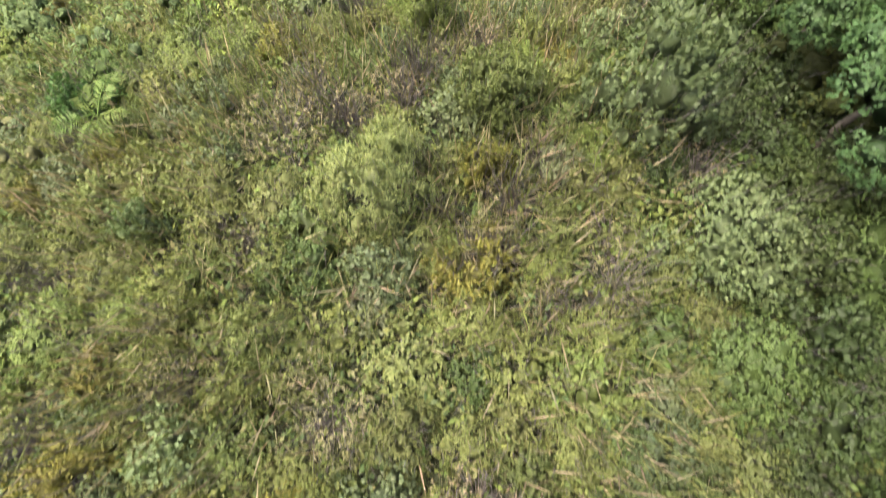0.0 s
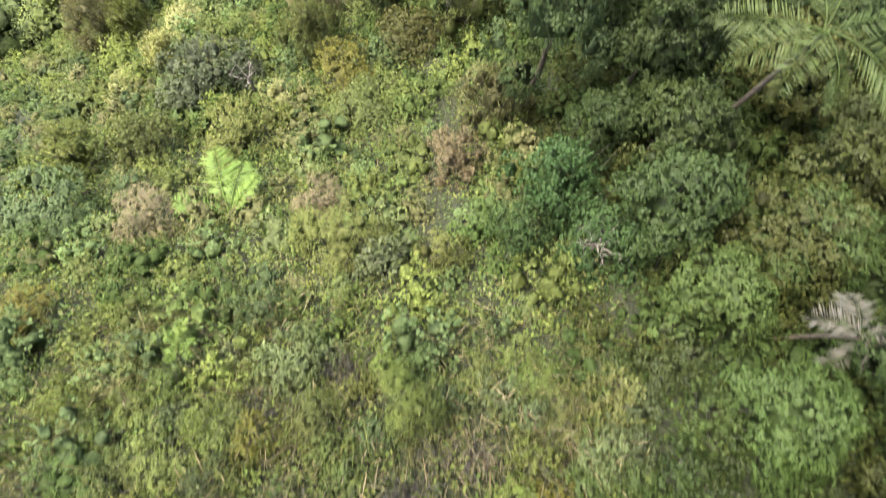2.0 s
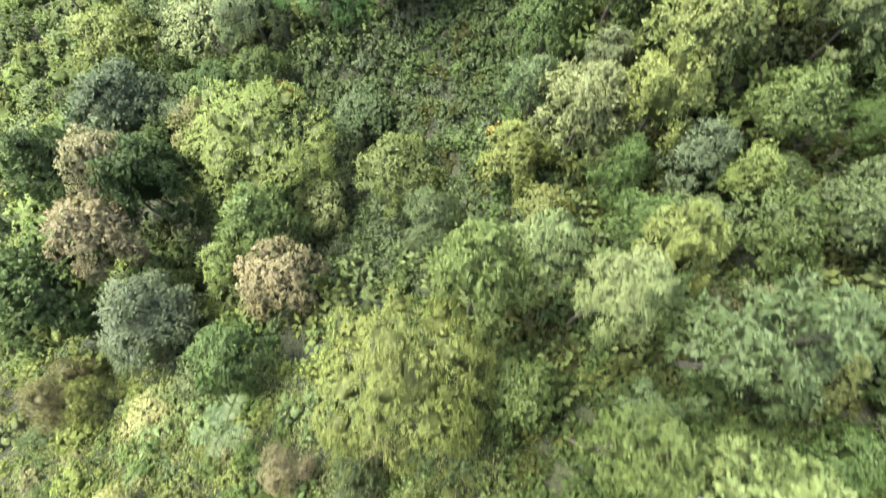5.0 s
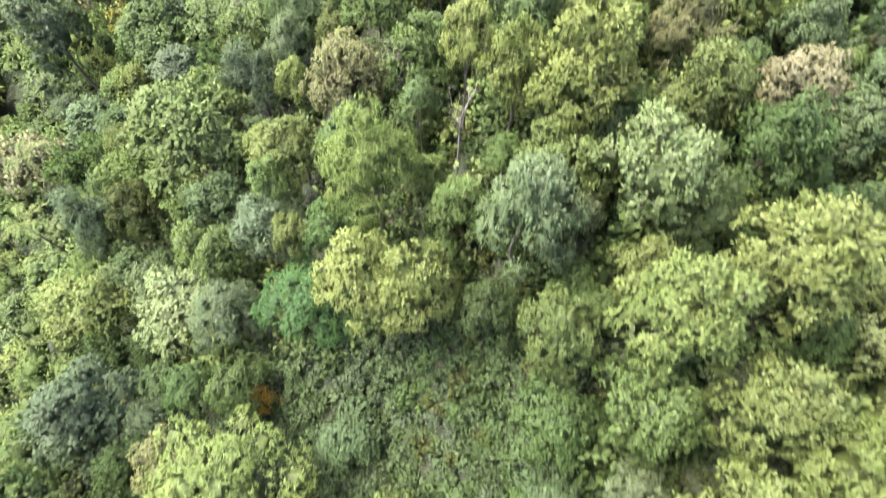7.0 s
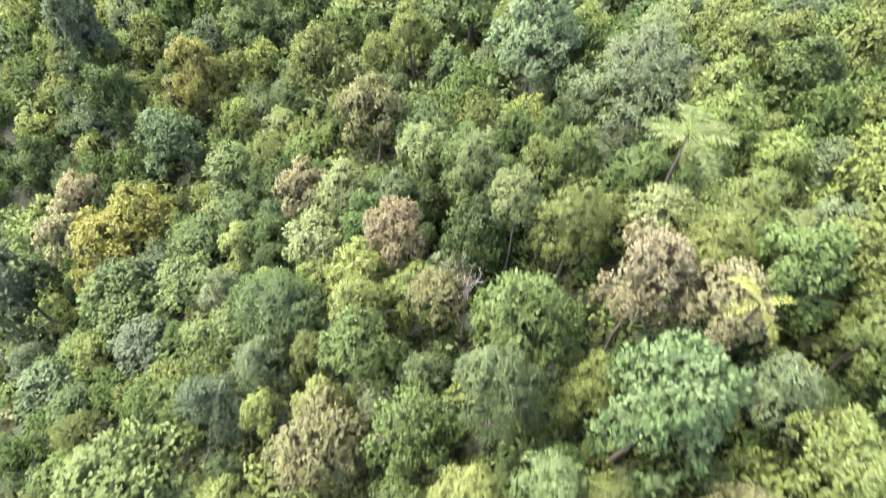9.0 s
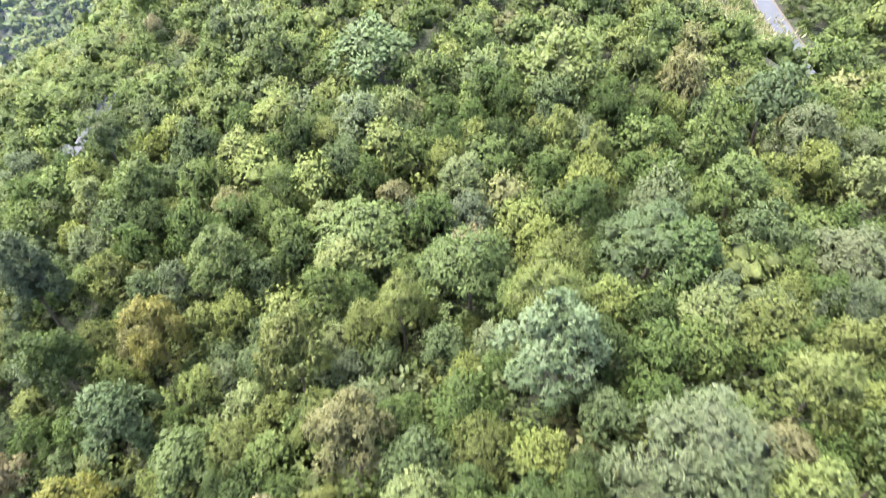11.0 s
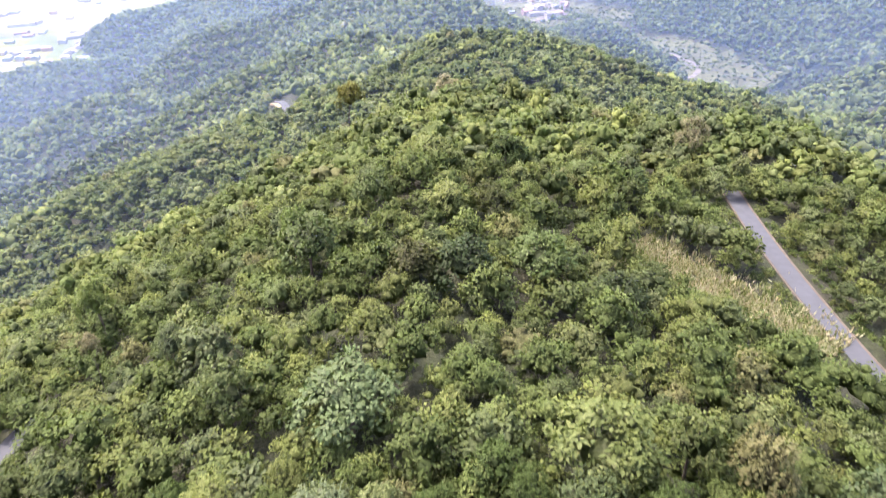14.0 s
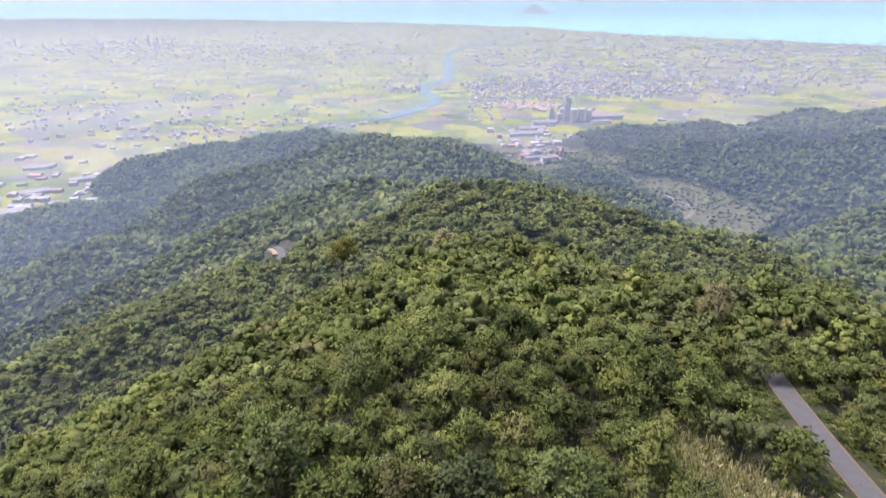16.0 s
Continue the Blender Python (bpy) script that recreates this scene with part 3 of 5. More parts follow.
tree("tufted", 7.7, 44.5, 9.5, 2.8, PALE)
tree("tufted", 10.9, 44.5, 8.2, 2.3, LIME)
tree("tufted", -2.1, 45.5, 7.0, 3.2, GREENLIME)
tree("vine", -7.7, 44.6, 4.8, 2.3, PALE)
tree("vine", -20.6, 45.1, 14.8, 2.9, TAN)
tree("vine", -16.6, 50.2, 8.2, 2.8, TANGREEN)
tree("vine", -46.2, 83.6, 12.6, 4.8, TAN)
tree("droop", -29.9, 70.7, 13.5, 3.2, GREYBLUE)
tree("round", -40.1, 89.1, 5.8, 4.3, GREENGREY)
tree("droop", 2.6, 72.0, 14.2, 2.0, GOLDLIME)
tree("tufted", 6.0, 72.5, 11.9, 1.7, PALEGREEN)
tree("vine", 8.3, 71.8, 12.2, 1.2, OLIVE)
tree("vine", 10.5, 70.8, 10.7, 1.1, OLIVELIME)
tree("droop", 13.5, 70.8, 9.0, 2.1, TANGREEN)
tree("tufted", 8.1, 67.9, 11.1, 3.2, OLIVELIME)
tree("tufted", 5.0, 70.0, 10.7, 2.4, OLIVELIME)
tree("vine", 18.1, 66.4, 6.4, 2.2, TAN)
tree("vine", 13.5, 66.2, 8.0, 2.4, OLIVE)
tree("droop", 16.2, 62.8, 8.1, 2.6, GREEN)
tree("feather", -0.4, 71.3, 14.7, 1.3, BLUE)
tree("vine", -6.1, 77.2, 7.9, 3.4, TANGREEN)
tree("feather", -10.9, 88.5, 8.3, 4.1, GREENGREY)
tree("tufted", -15.8, 87.1, 9.9, 3.6, GREENLIME)
tree("vine", -33.8, 102.8, 10.9, 5.6, GOLDOLIVE)
tree("round", -31.3, 96.4, 8.3, 5.4, GREEN)
tree("vine", -40.1, 105.1, 14.9, 3.9, TAN)
tree("round", -24.5, 102.7, 5.6, 3.8, GREEN)
tree("round", -28.2, 92.1, 5.1, 3.9, GREYBLUE)
tree("round", -45.8, 100.1, 17.7, 4.8, GREYBLUE)
tree("tufted", -4.0, 83.7, 8.9, 3.2, GREENLIME)
tree("tufted", 17.7, 73.0, 6.9, 2.6, LIME)
tree("round", 22.0, 74.9, 5.0, 2.8, GREEN)
tree("droop", 4.1, 77.1, 13.6, 2.6, GREENGREY)
tree("tufted", 9.8, 111.9, 10.9, 4.4, PALEBLUE)
tree("feather", 16.0, 100.9, 11.6, 5.5, GREY)
tree("tufted", 25.2, 106.7, 9.4, 3.1, LIME)
tree("round", 27.0, 101.1, 9.3, 3.3, GREEN)
tree("tufted", 18.5, 93.6, 9.2, 2.7, LIMEBRIGHT)
tree("tufted", 21.5, 91.4, 7.4, 2.4, LIMEBRIGHT)
tree("feather", 9.1, 87.6, 10.5, 2.5, LIME)
tree("droop", 10.4, 94.8, 10.1, 2.2, GREENLIME)
tree("droop", 4.1, 95.4, 11.5, 2.3, PALE)
tree("vine", 0.2, 101.6, 10.9, 2.8, PALE)
tree("vine", -1.9, 92.8, 10.7, 2.7, BROWN)
tree("vine", -11.0, 101.3, 9.4, 3.0, BROWN)
tree("vine", -5.1, 107.9, 12.1, 3.5, TANGREEN)
tree("vine", -11.2, 116.8, 12.1, 3.8, OLIVE)
tree("droop", -26.9, 123.1, 14.0, 3.8, GOLD)
tree("tufted", -9.3, 96.0, 7.3, 3.6, PALE)
tree("round", -21.4, 110.7, 4.8, 4.2, GREEN)
tree("round", -23.8, 103.1, 5.1, 4.0, GREEN)
tree("tufted", -32.4, 107.3, 9.2, 4.4, GOLDOLIVE)
tree("round", -29.3, 115.2, 9.8, 4.5, GREENGREY)
tree("round", -36.4, 120.5, 15.9, 3.6, GREEN)
tree("tufted", -4.1, 86.9, 9.8, 2.7, LIME)
tree("vine", 1.2, 85.9, 9.7, 2.2, TANGREEN)
tree("tufted", 5.9, 80.7, 13.4, 3.2, GREENLIME)
tree("vine", 11.5, 82.0, 11.1, 2.7, TAN)
tree("vine", 15.2, 80.6, 9.1, 2.6, TAN)
tree("feather", 15.2, 83.5, 9.3, 2.3, OLIVELIME)
tree("feather", -11.9, 89.1, 8.7, 4.9, GREEN)
tree("round", -23.9, 97.2, 3.5, 4.2, GREENLIME)
tree("vine", -40.3, 110.5, 13.7, 3.0, BROWN)
tree("round", -31.8, 98.4, 9.2, 4.8, GREENGREY)
tree("vine", 5.9, 89.8, 12.4, 1.8, PALE)
tree("droop", 4.3, 124.4, 9.9, 5.2, GREENLIME)
tree("round", -6.5, 133.3, 6.7, 5.7, GREENLIME)
tree("round", 23.2, 124.8, 6.6, 4.9, GREEN)
tree("droop", 40.5, 125.8, 7.4, 5.0, GREY)
tree("tufted", -21.3, 130.7, 10.3, 4.2, GREENLIME)
tree("round", -42.5, 130.0, 16.8, 4.2, GREYBLUE)
tree("round", 10.5, 75.2, 12.7, 3.2, BLUE)
tree("tufted", -6.9, 131.3, 6.8, 4.9, LIME)
tree("droop", 4.4, 134.8, 7.3, 3.5, GREYBLUE)
tree("vine", 4.6, 126.8, 9.1, 3.1, BROWN)
tree("feather", -1.7, 120.6, 11.0, 2.8, GOLDLIME)
tree("feather", 10.2, 117.0, 10.4, 4.5, OLIVELIME)
tree("feather", 21.3, 126.2, 7.5, 5.5, GREENGREY)
tree("feather", 16.2, 133.7, 8.6, 3.3, GREEN)
tree("tufted", 33.4, 137.4, 8.2, 4.1, GREENLIME)
tree("tufted", 17.4, 159.8, 11.0, 6.3, LIME)
tree("tufted", -8.6, 171.3, 8.7, 6.8, PALEGREEN)
tree("round", 29.6, 199.2, 6.0, 5.4, DARK)
tree("round", -24.0, 174.8, 9.7, 4.5, GREENLIME)
tree("vine", 3.2, 170.1, 6.9, 2.5, GOLDLIME)
tree("tufted", 4.1, 141.7, 6.7, 3.5, PALE)
tree("vine", -3.6, 139.6, 6.6, 2.5, TANGREEN)
tree("droop", 15.6, 147.2, 8.8, 2.6, GOLDLIME)
tree("feather", 19.2, 143.7, 8.2, 2.5, OLIVELIME)
tree("tufted", -54.6, 202.4, 15.5, 3.3, LIMEBRIGHT)
tree("vine", -46.1, 185.8, 14.4, 1.7, TAN)
tree("droop", -35.6, 187.1, 12.5, 2.7, GREY)
tree("round", -35.9, 146.2, 11.3, 4.2, GREENLIME)
tree("feather", -44.5, 156.6, 14.1, 3.8, PALEGREEN)
tree("feather", -20.6, 158.2, 8.8, 4.6, OLIVELIME)
tree("tufted", -24.8, 152.9, 7.5, 3.8, LIME)
tree("droop", -8.6, 155.2, 8.2, 4.4, GREY)
tree("droop", 44.3, 146.2, 10.6, 4.5, GREY)
tree("round", 27.4, 161.5, 10.7, 3.8, GREENLIME)
tree("round", -2.5, 202.5, 7.8, 4.8, OLIVEDARK)
tree("round", 5.5, 203.0, 7.6, 6.0, DARK)
tree("tufted", 17.8, 205.8, 10.0, 6.0, GREENLIME)
tree("round", -20.6, 211.0, 11.7, 6.2, GREEN)
tree("vine", 42.4, 153.0, 10.6, 4.9, GREENGREY)
tree("tufted", 3.0, 228.4, 8.1, 4.7, LIME)
tree("tufted", -24.4, 218.9, 11.9, 3.8, LIMEBRIGHT)
tree("tufted", 35.2, 252.5, 7.2, 5.5, GREENLIME)
tree("round", 17.6, 259.4, 10.2, 5.0, GREEN)
tree("round", 66.1, 227.8, 11.8, 4.1, GREEN)
tree("round", 11.7, 229.6, 7.8, 4.7, OLIVEDARK)
tree("droop", 3.9, 363.5, 7.1, 6.8, TAN)
tree("droop", 68.4, 279.5, 12.5, 5.2, TAN)
tree("tufted", 36.7, 260.9, 9.2, 4.7, LIME)
tree("round", 45.2, 250.9, 6.2, 5.0, GREEN)
tree("tufted", -0.1, 250.6, 8.0, 6.1, LIME)
tree("tufted", -11.7, 233.6, 11.2, 4.8, GREENLIME)
tree("vine", -33.0, 357.0, 25.2, 5.5, GOLDOLIVE)


def open_scrub(x, y):
    """Where the bank carries scrub and grass instead of trees."""
    return (y < 33) & (x < 3.6) | (y < 17) & (x < 5.0)


def cleared(x, y):
    """Road corridors and the grassy bank, which carry no trees."""
    road = (np.abs(x - road_x(y) + 2.6) < 7.4) & (y > 180) & (y < 252)
    lower = (np.abs(x + 58.5) < 4.6) & (y > 168) & (y < 181)
    u = ((x - 42) * 20 + (y - 226) * -27) / 33.6
    v = ((x - 42) * 27 + (y - 226) * 20) / 33.6
    bank = (np.abs(v) < 8.0) & (u > -5) & (u < 38)
    along = np.clip((y - 485) / 129, 0, 1)
    far = (np.abs(x - (-91.6 + along * -34.5)) < 12.5) & (y > 468) & (y < 612)
    return road | lower | bank | far


COMMON = [GREEN, GREENLIME, LIME, GREENGREY, GREY, OLIVE, DARK, PALE, GREYBLUE, OLIVELIME, TANGREEN]
COMMON_P = np.array([0.25, 0.17, 0.09, 0.13, 0.05, 0.1, 0.07, 0.03, 0.04, 0.05, 0.02])
SHARE = [0.34, 0.26, 0.16, 0.12, 0.12]
shapes = ["round", "tufted", "droop", "feather", "vine"]


def fill_trees(x0, x1, y0, y1, gap, lo, hi, most):
    """Trees between those already placed, until the canopy is closed."""
    xs, ys = scatter(rng, x0, x1, y0, y1, gap, 0.45)
    n = 0
    for i in rng.permutation(len(xs)):
        x, y, r = xs[i], ys[i], rng.uniform(lo, hi)
        if n >= most or open_scrub(x, y) or cleared(x, y) or abs(x - 2) > 17 + 0.5 * max(y - 30, 0) or (y < 45 and -8 < x < 0) or (y < 15 and x < 9.5):
            continue
        if any((x - a) ** 2 + (y - b) ** 2 < (0.54 * (r + c)) ** 2 for a, b, c in TREES):
            continue
        if -13 < x < 5 and 46 < y < 57 or 7.2 < x < 12 and 17.5 < y < 24 or 11.5 < x < 19 and 44 < y < 55:
            continue
        kind, tall, tone = shapes[rng.choice(5, p=SHARE)], rng.uniform(2.3, 3.3) * r, COMMON[rng.choice(len(COMMON), p=COMMON_P)]
        if y < 24:
            tone = (DARK, GREEN, OLIVEDARK)[rng.integers(3)]
        if y < 104 and abs(x - 3) < 22:
            tree(kind, x, y, tall, r, tone)
        else:
            TREES.append((x, y, r))
            FILLERS.append((x, y, tall, r, tone))
        n += 1
    return n


fill_trees(4.5, 22, 4, 60, 2.2, 1.4, 2.4, 75)
fill_trees(-48, 50, 34, 122, 2.7, 1.9, 3.2, 330)
fill_trees(5, 23, 56, 84, 1.7, 1.0, 1.7, 45)
fill_trees(-62, 66, 122, 162, 3.4, 2.2, 3.7, 240)

MID, MID_LOW, MID_FINE = [], [], []
for i, (nm, (r, h, foot, nl, tf, per, sz, slim, flat, droop, tip, share, words)) in enumerate(SHAPES.items()):
    for k in range(3):
        p, _ = crown(900 + i * 10 + k, r, h, 10, 225, 3, sz * 1.15, slim * 0.5 + 0.18, (1, 1, 1), flat, droop, tip=(1.1, 1.1, 1.05), tip_share=0.3, under=0.6, core_shade=0.6, lobe=1.3, uneven=0.25, hug=0.68)
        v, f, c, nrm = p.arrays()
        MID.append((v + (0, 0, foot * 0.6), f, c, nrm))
        p, _ = crown(930 + i * 10 + k, r, h, 13, int(tf * 0.8), 6, sz * 0.88, slim * 0.8 + 0.07, (1, 1, 1), flat, droop + 0.2, tip=tip, tip_share=share, under=0.42, core_shade=0.45, lobe=1.25, uneven=0.28)
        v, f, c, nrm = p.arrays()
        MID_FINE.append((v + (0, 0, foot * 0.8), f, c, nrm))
        p, _ = crown(960 + i * 10 + k, r, h, 7, 64, 2, sz * 1.9, slim * 0.4 + 0.26, (1, 1, 1), flat, droop, tip=(1.1, 1.1, 1.05), tip_share=0.3, under=0.86, core_shade=0.82, lobe=1.35, uneven=0.22, hug=0.68)
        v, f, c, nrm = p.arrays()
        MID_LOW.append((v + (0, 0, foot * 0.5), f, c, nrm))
FARP = []
for k in range(8):
    p, _ = crown(1300 + k, 3.0, 4.2, 0, 4, 1, 1.7, 0.4, (0.9, 0.9, 0.9), 0.3, 0.1, tip=(1.15, 1.15, 1.1), tip_share=0.3, under=1.35, core_shade=0.8, uneven=0.42)
    v, f, c, nrm = p.arrays()
    FARP.append((v + (0, 0, 1.0), f, c, nrm))
PALETTE = 0.65 * np.array(COMMON) + 0.35 * np.array([0.105, 0.13, 0.042])


def tones_for(rng, n):
    return PALETTE[rng.choice(len(PALETTE), n, p=COMMON_P)] * rng.uniform(0.92, 1.45, (n, 1))


def clear_of_trees(xs, ys, k):
    ok = np.ones(len(xs), bool)
    for a, b, r in TREES:
        ok &= (xs - a) ** 2 + (ys - b) ** 2 > (k * r) ** 2
    return ok


if FILLERS:
    a = np.array([q[:4] for q in FILLERS])
    inner_trees = joined_trees("canopy", MID_FINE, a[:, 0], a[:, 1], a[:, 3] / 3.0, a[:, 2] / (a[:, 3] * 2.1), rng, np.array([q[4] for q in FILLERS]), LEAF_FAR)
    tagged(inner_trees, "closed green canopy on the ridge slopes", "woodland", kind="stuff")
for low in (False, True):
    xs, ys = scatter(rng, -190, 210, 36, 500, 5.3 if low else 4.6, 0.42)
    size = (0.68 + 0.7 * rng.random(len(xs)) ** 2.0) * (1.3 if low else 1.2)
    wide = np.abs(xs) < 75 + 0.72 * np.maximum(ys - 120, 0)
    inner = (ys < 262) & (np.abs(xs) < 104)
    lone = (ys < 112) & (np.abs(xs) > 62)
    size = np.where(lone, size * 1.5, size)
    keep = wide & (~lone | (rng.random(len(xs)) < 0.4)) & (inner != low) & ((ys > 118) | (np.abs(xs - 2) > np.minimum(17 + 0.5 * (ys - 30), 50))) & ~cleared(xs, ys) & clear_of_trees(xs, ys, 0.5) & ((ys > 158) | (np.abs(xs) > 58) | clear_of_trees(xs, ys, 1.0))
    xs, ys, size = xs[keep], ys[keep], size[keep]
    mid = joined_trees("woodland", MID_LOW if low else MID, xs, ys, size, rng.uniform(0.75, 1.25, len(xs)), rng, tones_for(rng, len(xs)), LEAF_FAR)
    tagged(mid, "dense subtropical woodland covering the ridge", "woodland", kind="stuff")

fx, fy_, fs = [], [], []
for x0, x1, y0, y1, gap in ((-420, 420, 150, 800, 7.4), (-900, -420, 480, 800, 9.0), (-1000, 420, 800, 1900, 9.4), (420, 1700, 300, 2300, 12.0)):
    xs, ys = scatter(rng, x0, x1, y0, y1, gap, 0.42)
    zz = ground_z(xs, ys)
    inner = (np.abs(xs) < 75 + 0.72 * np.maximum(ys - 120, 0)) & (ys < 500) & (xs > -190) & (xs < 210)
    keep = (ys > 130) & (np.abs(xs) < 40 + 0.8 * (ys - 100)) & ((zz > 9) | (xs < 0) & (np.hypot(xs, ys - 137) < 1350)) & ~inner & ~cleared(xs, ys) & ~in_valley(xs, ys, 70)
    fx.append(xs[keep]), fy_.append(ys[keep]), fs.append(rng.uniform(0.6, 1.35, keep.sum()) * gap / 4.8)
fx, fy_, fs = np.concatenate(fx), np.concatenate(fy_), np.concatenate(fs)
far = joined_trees("far_woods", FARP, fx, fy_, fs, rng.uniform(0.55, 1.25, len(fx)), rng, tones_for(rng, len(fx)) * 1.1, LEAF_FAR)
tagged(far, "wooded hillsides in the distance", "woodland", kind="stuff")

# the same woods on the slopes to either side of the flight
xs, ys = scatter(rng, -170, 170, -60, 125, 5.2, 0.42)
aside = np.where(ys < 34, (xs < -22 - 0.65 * np.maximum(ys, 0)) | (xs > 19) | (ys < -12), np.abs(xs - 2) > np.minimum(22 + 0.5 * (ys - 30), 56))
keep = aside & ((np.abs(xs) > 68) | (ys < 34)) & clear_of_trees(xs, ys, 0.7)
xs, ys = xs[keep], ys[keep]
flank = joined_trees("woodland", MID_LOW, xs, ys, rng.uniform(1.2, 1.7, len(xs)), rng.uniform(0.7, 1.1, len(xs)), rng, tones_for(rng, len(xs)), LEAF_FAR)
tagged(flank, "dense subtropical woodland beside the open bank", "woodland", kind="stuff")

# low growth between the trunks
BUSH = []
for k in range(5):
    p, _ = crown(1500 + k, 1.2, 1.1, 5, 40, 4, 0.26, 0.3, (1, 1, 1), 0.3, 0.3, tip=(1.2, 1.2, 1.0), tip_share=0.3, under=0.5, lobe=1.3, core_shade=0.5)
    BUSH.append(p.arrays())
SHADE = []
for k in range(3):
    p, _ = crown(1540 + k, 0.9, 0.8, 4, 40, 4, 0.17, 0.3, (1, 1, 1), 0.3, 0.3, tip=(1.3, 1.3, 1.0), tip_share=0.2, under=0.6, core_shade=0.5)
    SHADE.append(p.arrays())
xs, ys = scatter(rng, -40, 45, 2, 150, 2.6, 0.45)
keep = (ys > 31) & ((xs < -14) | (xs > 7) | (ys < 40) | (ys > 57)) & (np.abs(xs - 2) < 14 + 0.42 * np.maximum(ys, 20)) & ~open_scrub(xs, ys) & clear_of_trees(xs, ys, 0.35)
xs, ys = xs[keep], ys[keep]
xr, yr = scatter(rng, -58, 62, 100, 166, 2.9, 0.45)
keep = clear_of_trees(xr, yr, 0.55) & (np.abs(xr - 2) > 40) | clear_of_trees(xr, yr, 0.55) & (yr > 112)
xs, ys = np.concatenate([xs, xr[keep]]), np.concatenate([ys, yr[keep]])
# tones cut by a fifth: shade between the trunks put into leaf colour
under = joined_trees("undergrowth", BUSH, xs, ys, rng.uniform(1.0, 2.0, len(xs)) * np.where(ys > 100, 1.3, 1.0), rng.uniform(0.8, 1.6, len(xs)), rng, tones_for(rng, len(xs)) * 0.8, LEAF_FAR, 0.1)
tagged(under, "shaded undergrowth between the forest trees", "undergrowth", kind="stuff")

xa, ya = scatter(rng, -1, 17, 7.5, 36, 1.0, 0.45)
shady = (xa > 6.5) | (ya > 22)
xa, ya = xa[shady], ya[shady]
xb, yb = scatter(rng, -2, 25, 36, 100, 1.45, 0.45)
xs, ys = np.concatenate([xa, xb]), np.concatenate([ya, yb])
# dark leaf tones stand in for the shade under the trees
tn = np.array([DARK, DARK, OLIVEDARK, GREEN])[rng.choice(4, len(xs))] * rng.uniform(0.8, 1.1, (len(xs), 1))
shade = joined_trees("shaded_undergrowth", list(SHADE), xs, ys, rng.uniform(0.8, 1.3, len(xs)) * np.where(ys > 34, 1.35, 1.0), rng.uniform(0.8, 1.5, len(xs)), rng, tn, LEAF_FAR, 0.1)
tagged(shade, "dark low undergrowth beneath the trees", "undergrowth", kind="stuff")

# low growth along the hill road
ys = rng.uniform(176, 288, 450)
xs = road_x(ys) + np.where(rng.random(450) < 0.6, -1, 1) * rng.uniform(2.9, 7.5, 450)
tn = np.array([GREEN, GREENLIME, PALE, OLIVE])[rng.choice(4, 450)] * rng.uniform(0.9, 1.3, (450, 1))
verge = joined_trees("verge_growth", BUSH, xs, ys, rng.uniform(0.5, 1.1, 450), rng.uniform(0.6, 1.1, 450), rng, tn, LEAF_FAR, 0.1)
tagged(verge, "low bushes and grass along the hill road", "undergrowth", kind="stuff")

# the hollow below the bank, carpeted with vines
xs, ys = scatter(rng, -15, 8, 38, 58, 0.95, 0.45)
keep = clear_of_trees(xs, ys, 0.3)
xs, ys = xs[keep], ys[keep]
tn = np.array([GREENGREY, GREENGREY, BLUE, GREYBLUE])[rng.choice(4, len(xs))] * rng.uniform(0.8, 1.1, (len(xs), 1))
hollow = joined_trees("vine_carpet", SHADE, xs, ys, rng.uniform(1.0, 1.6, len(xs)), rng.uniform(0.7, 1.5, len(xs)), rng, tn * 0.85, LEAF_FAR, 0.1)
tagged(hollow, "carpet of grey-green vines in the hollow", "undergrowth", kind="stuff")

# ---- scrub on the open bank ----
def shrub_pile(seed, radius, height, tufts, per, size, slim, twigs, tip, share, droop=0.1, core=True):
    """A low bush: leaves in sprays on thin twigs, inside them a core coloured dark for shade."""
    rg = np.random.default_rng(seed)
    p, _ = crown(seed, radius, height, 9 if radius < 1 else 16, tufts, per, size, slim, (1, 1, 1), 0.35, droop, tip=tip, tip_share=share, under=0.5 if core else 0.3, low=-0.3,
                 core=core, lobe=1.3, hug=0.4)
    st = Pile()
    for _ in range(twigs):
        a = rg.uniform(0, 2 * math.pi)
        r = radius * rg.uniform(0.05, 0.4)
        o = np.append(rg.normal(size=2) * radius * 0.36, 0)
        e = np.array([math.cos(a) * r, math.sin(a) * r, height * rg.uniform(0.7, 1.3)])
        s = np.linspace(0, 1, 4)[:, None]
        tube(st, o * np.minimum(s * 3, 1) + e * s * np.array([1, 1, 0]) + np.array([0, 0, 1]) * e[2] * s ** 0.7 + rg.normal(size=(4, 3)) * 0.03 * s, 0.009, 0.004, 3, (0.2, 0.17, 0.13))
    return p, st


SHRUBS = {
    "leafy": (200, 5, 0.075, 0.3, 10, (1.14, 1.12, 1.0), 0.25), "fine": (380, 5, 0.065, 0.15, 26, (1.15, 1.13, 1.05), 0.3),
    "silvery": (160, 5, 0.08, 0.34, 8, (1.18, 1.16, 1.16), 0.3), "yellowing": (140, 6, 0.08, 0.2, 34, (1.8, 1.4, 0.9), 0.12),
    "twiggy": (70, 5, 0.07, 0.18, 95, (1.6, 1.3, 1.0), 0.3)}
SHRUB_WORDS = {"leafy": "leafy green shrub on the overgrown bank", "fine": "fine-leaved yellow-green shrub among grass and scrub",
               "silvery": "grey-green shrub with pale leaf tips", "yellowing": "straggling shrub with yellowing leaves",
               "twiggy": "half-bare shrub of thin grey twigs"}
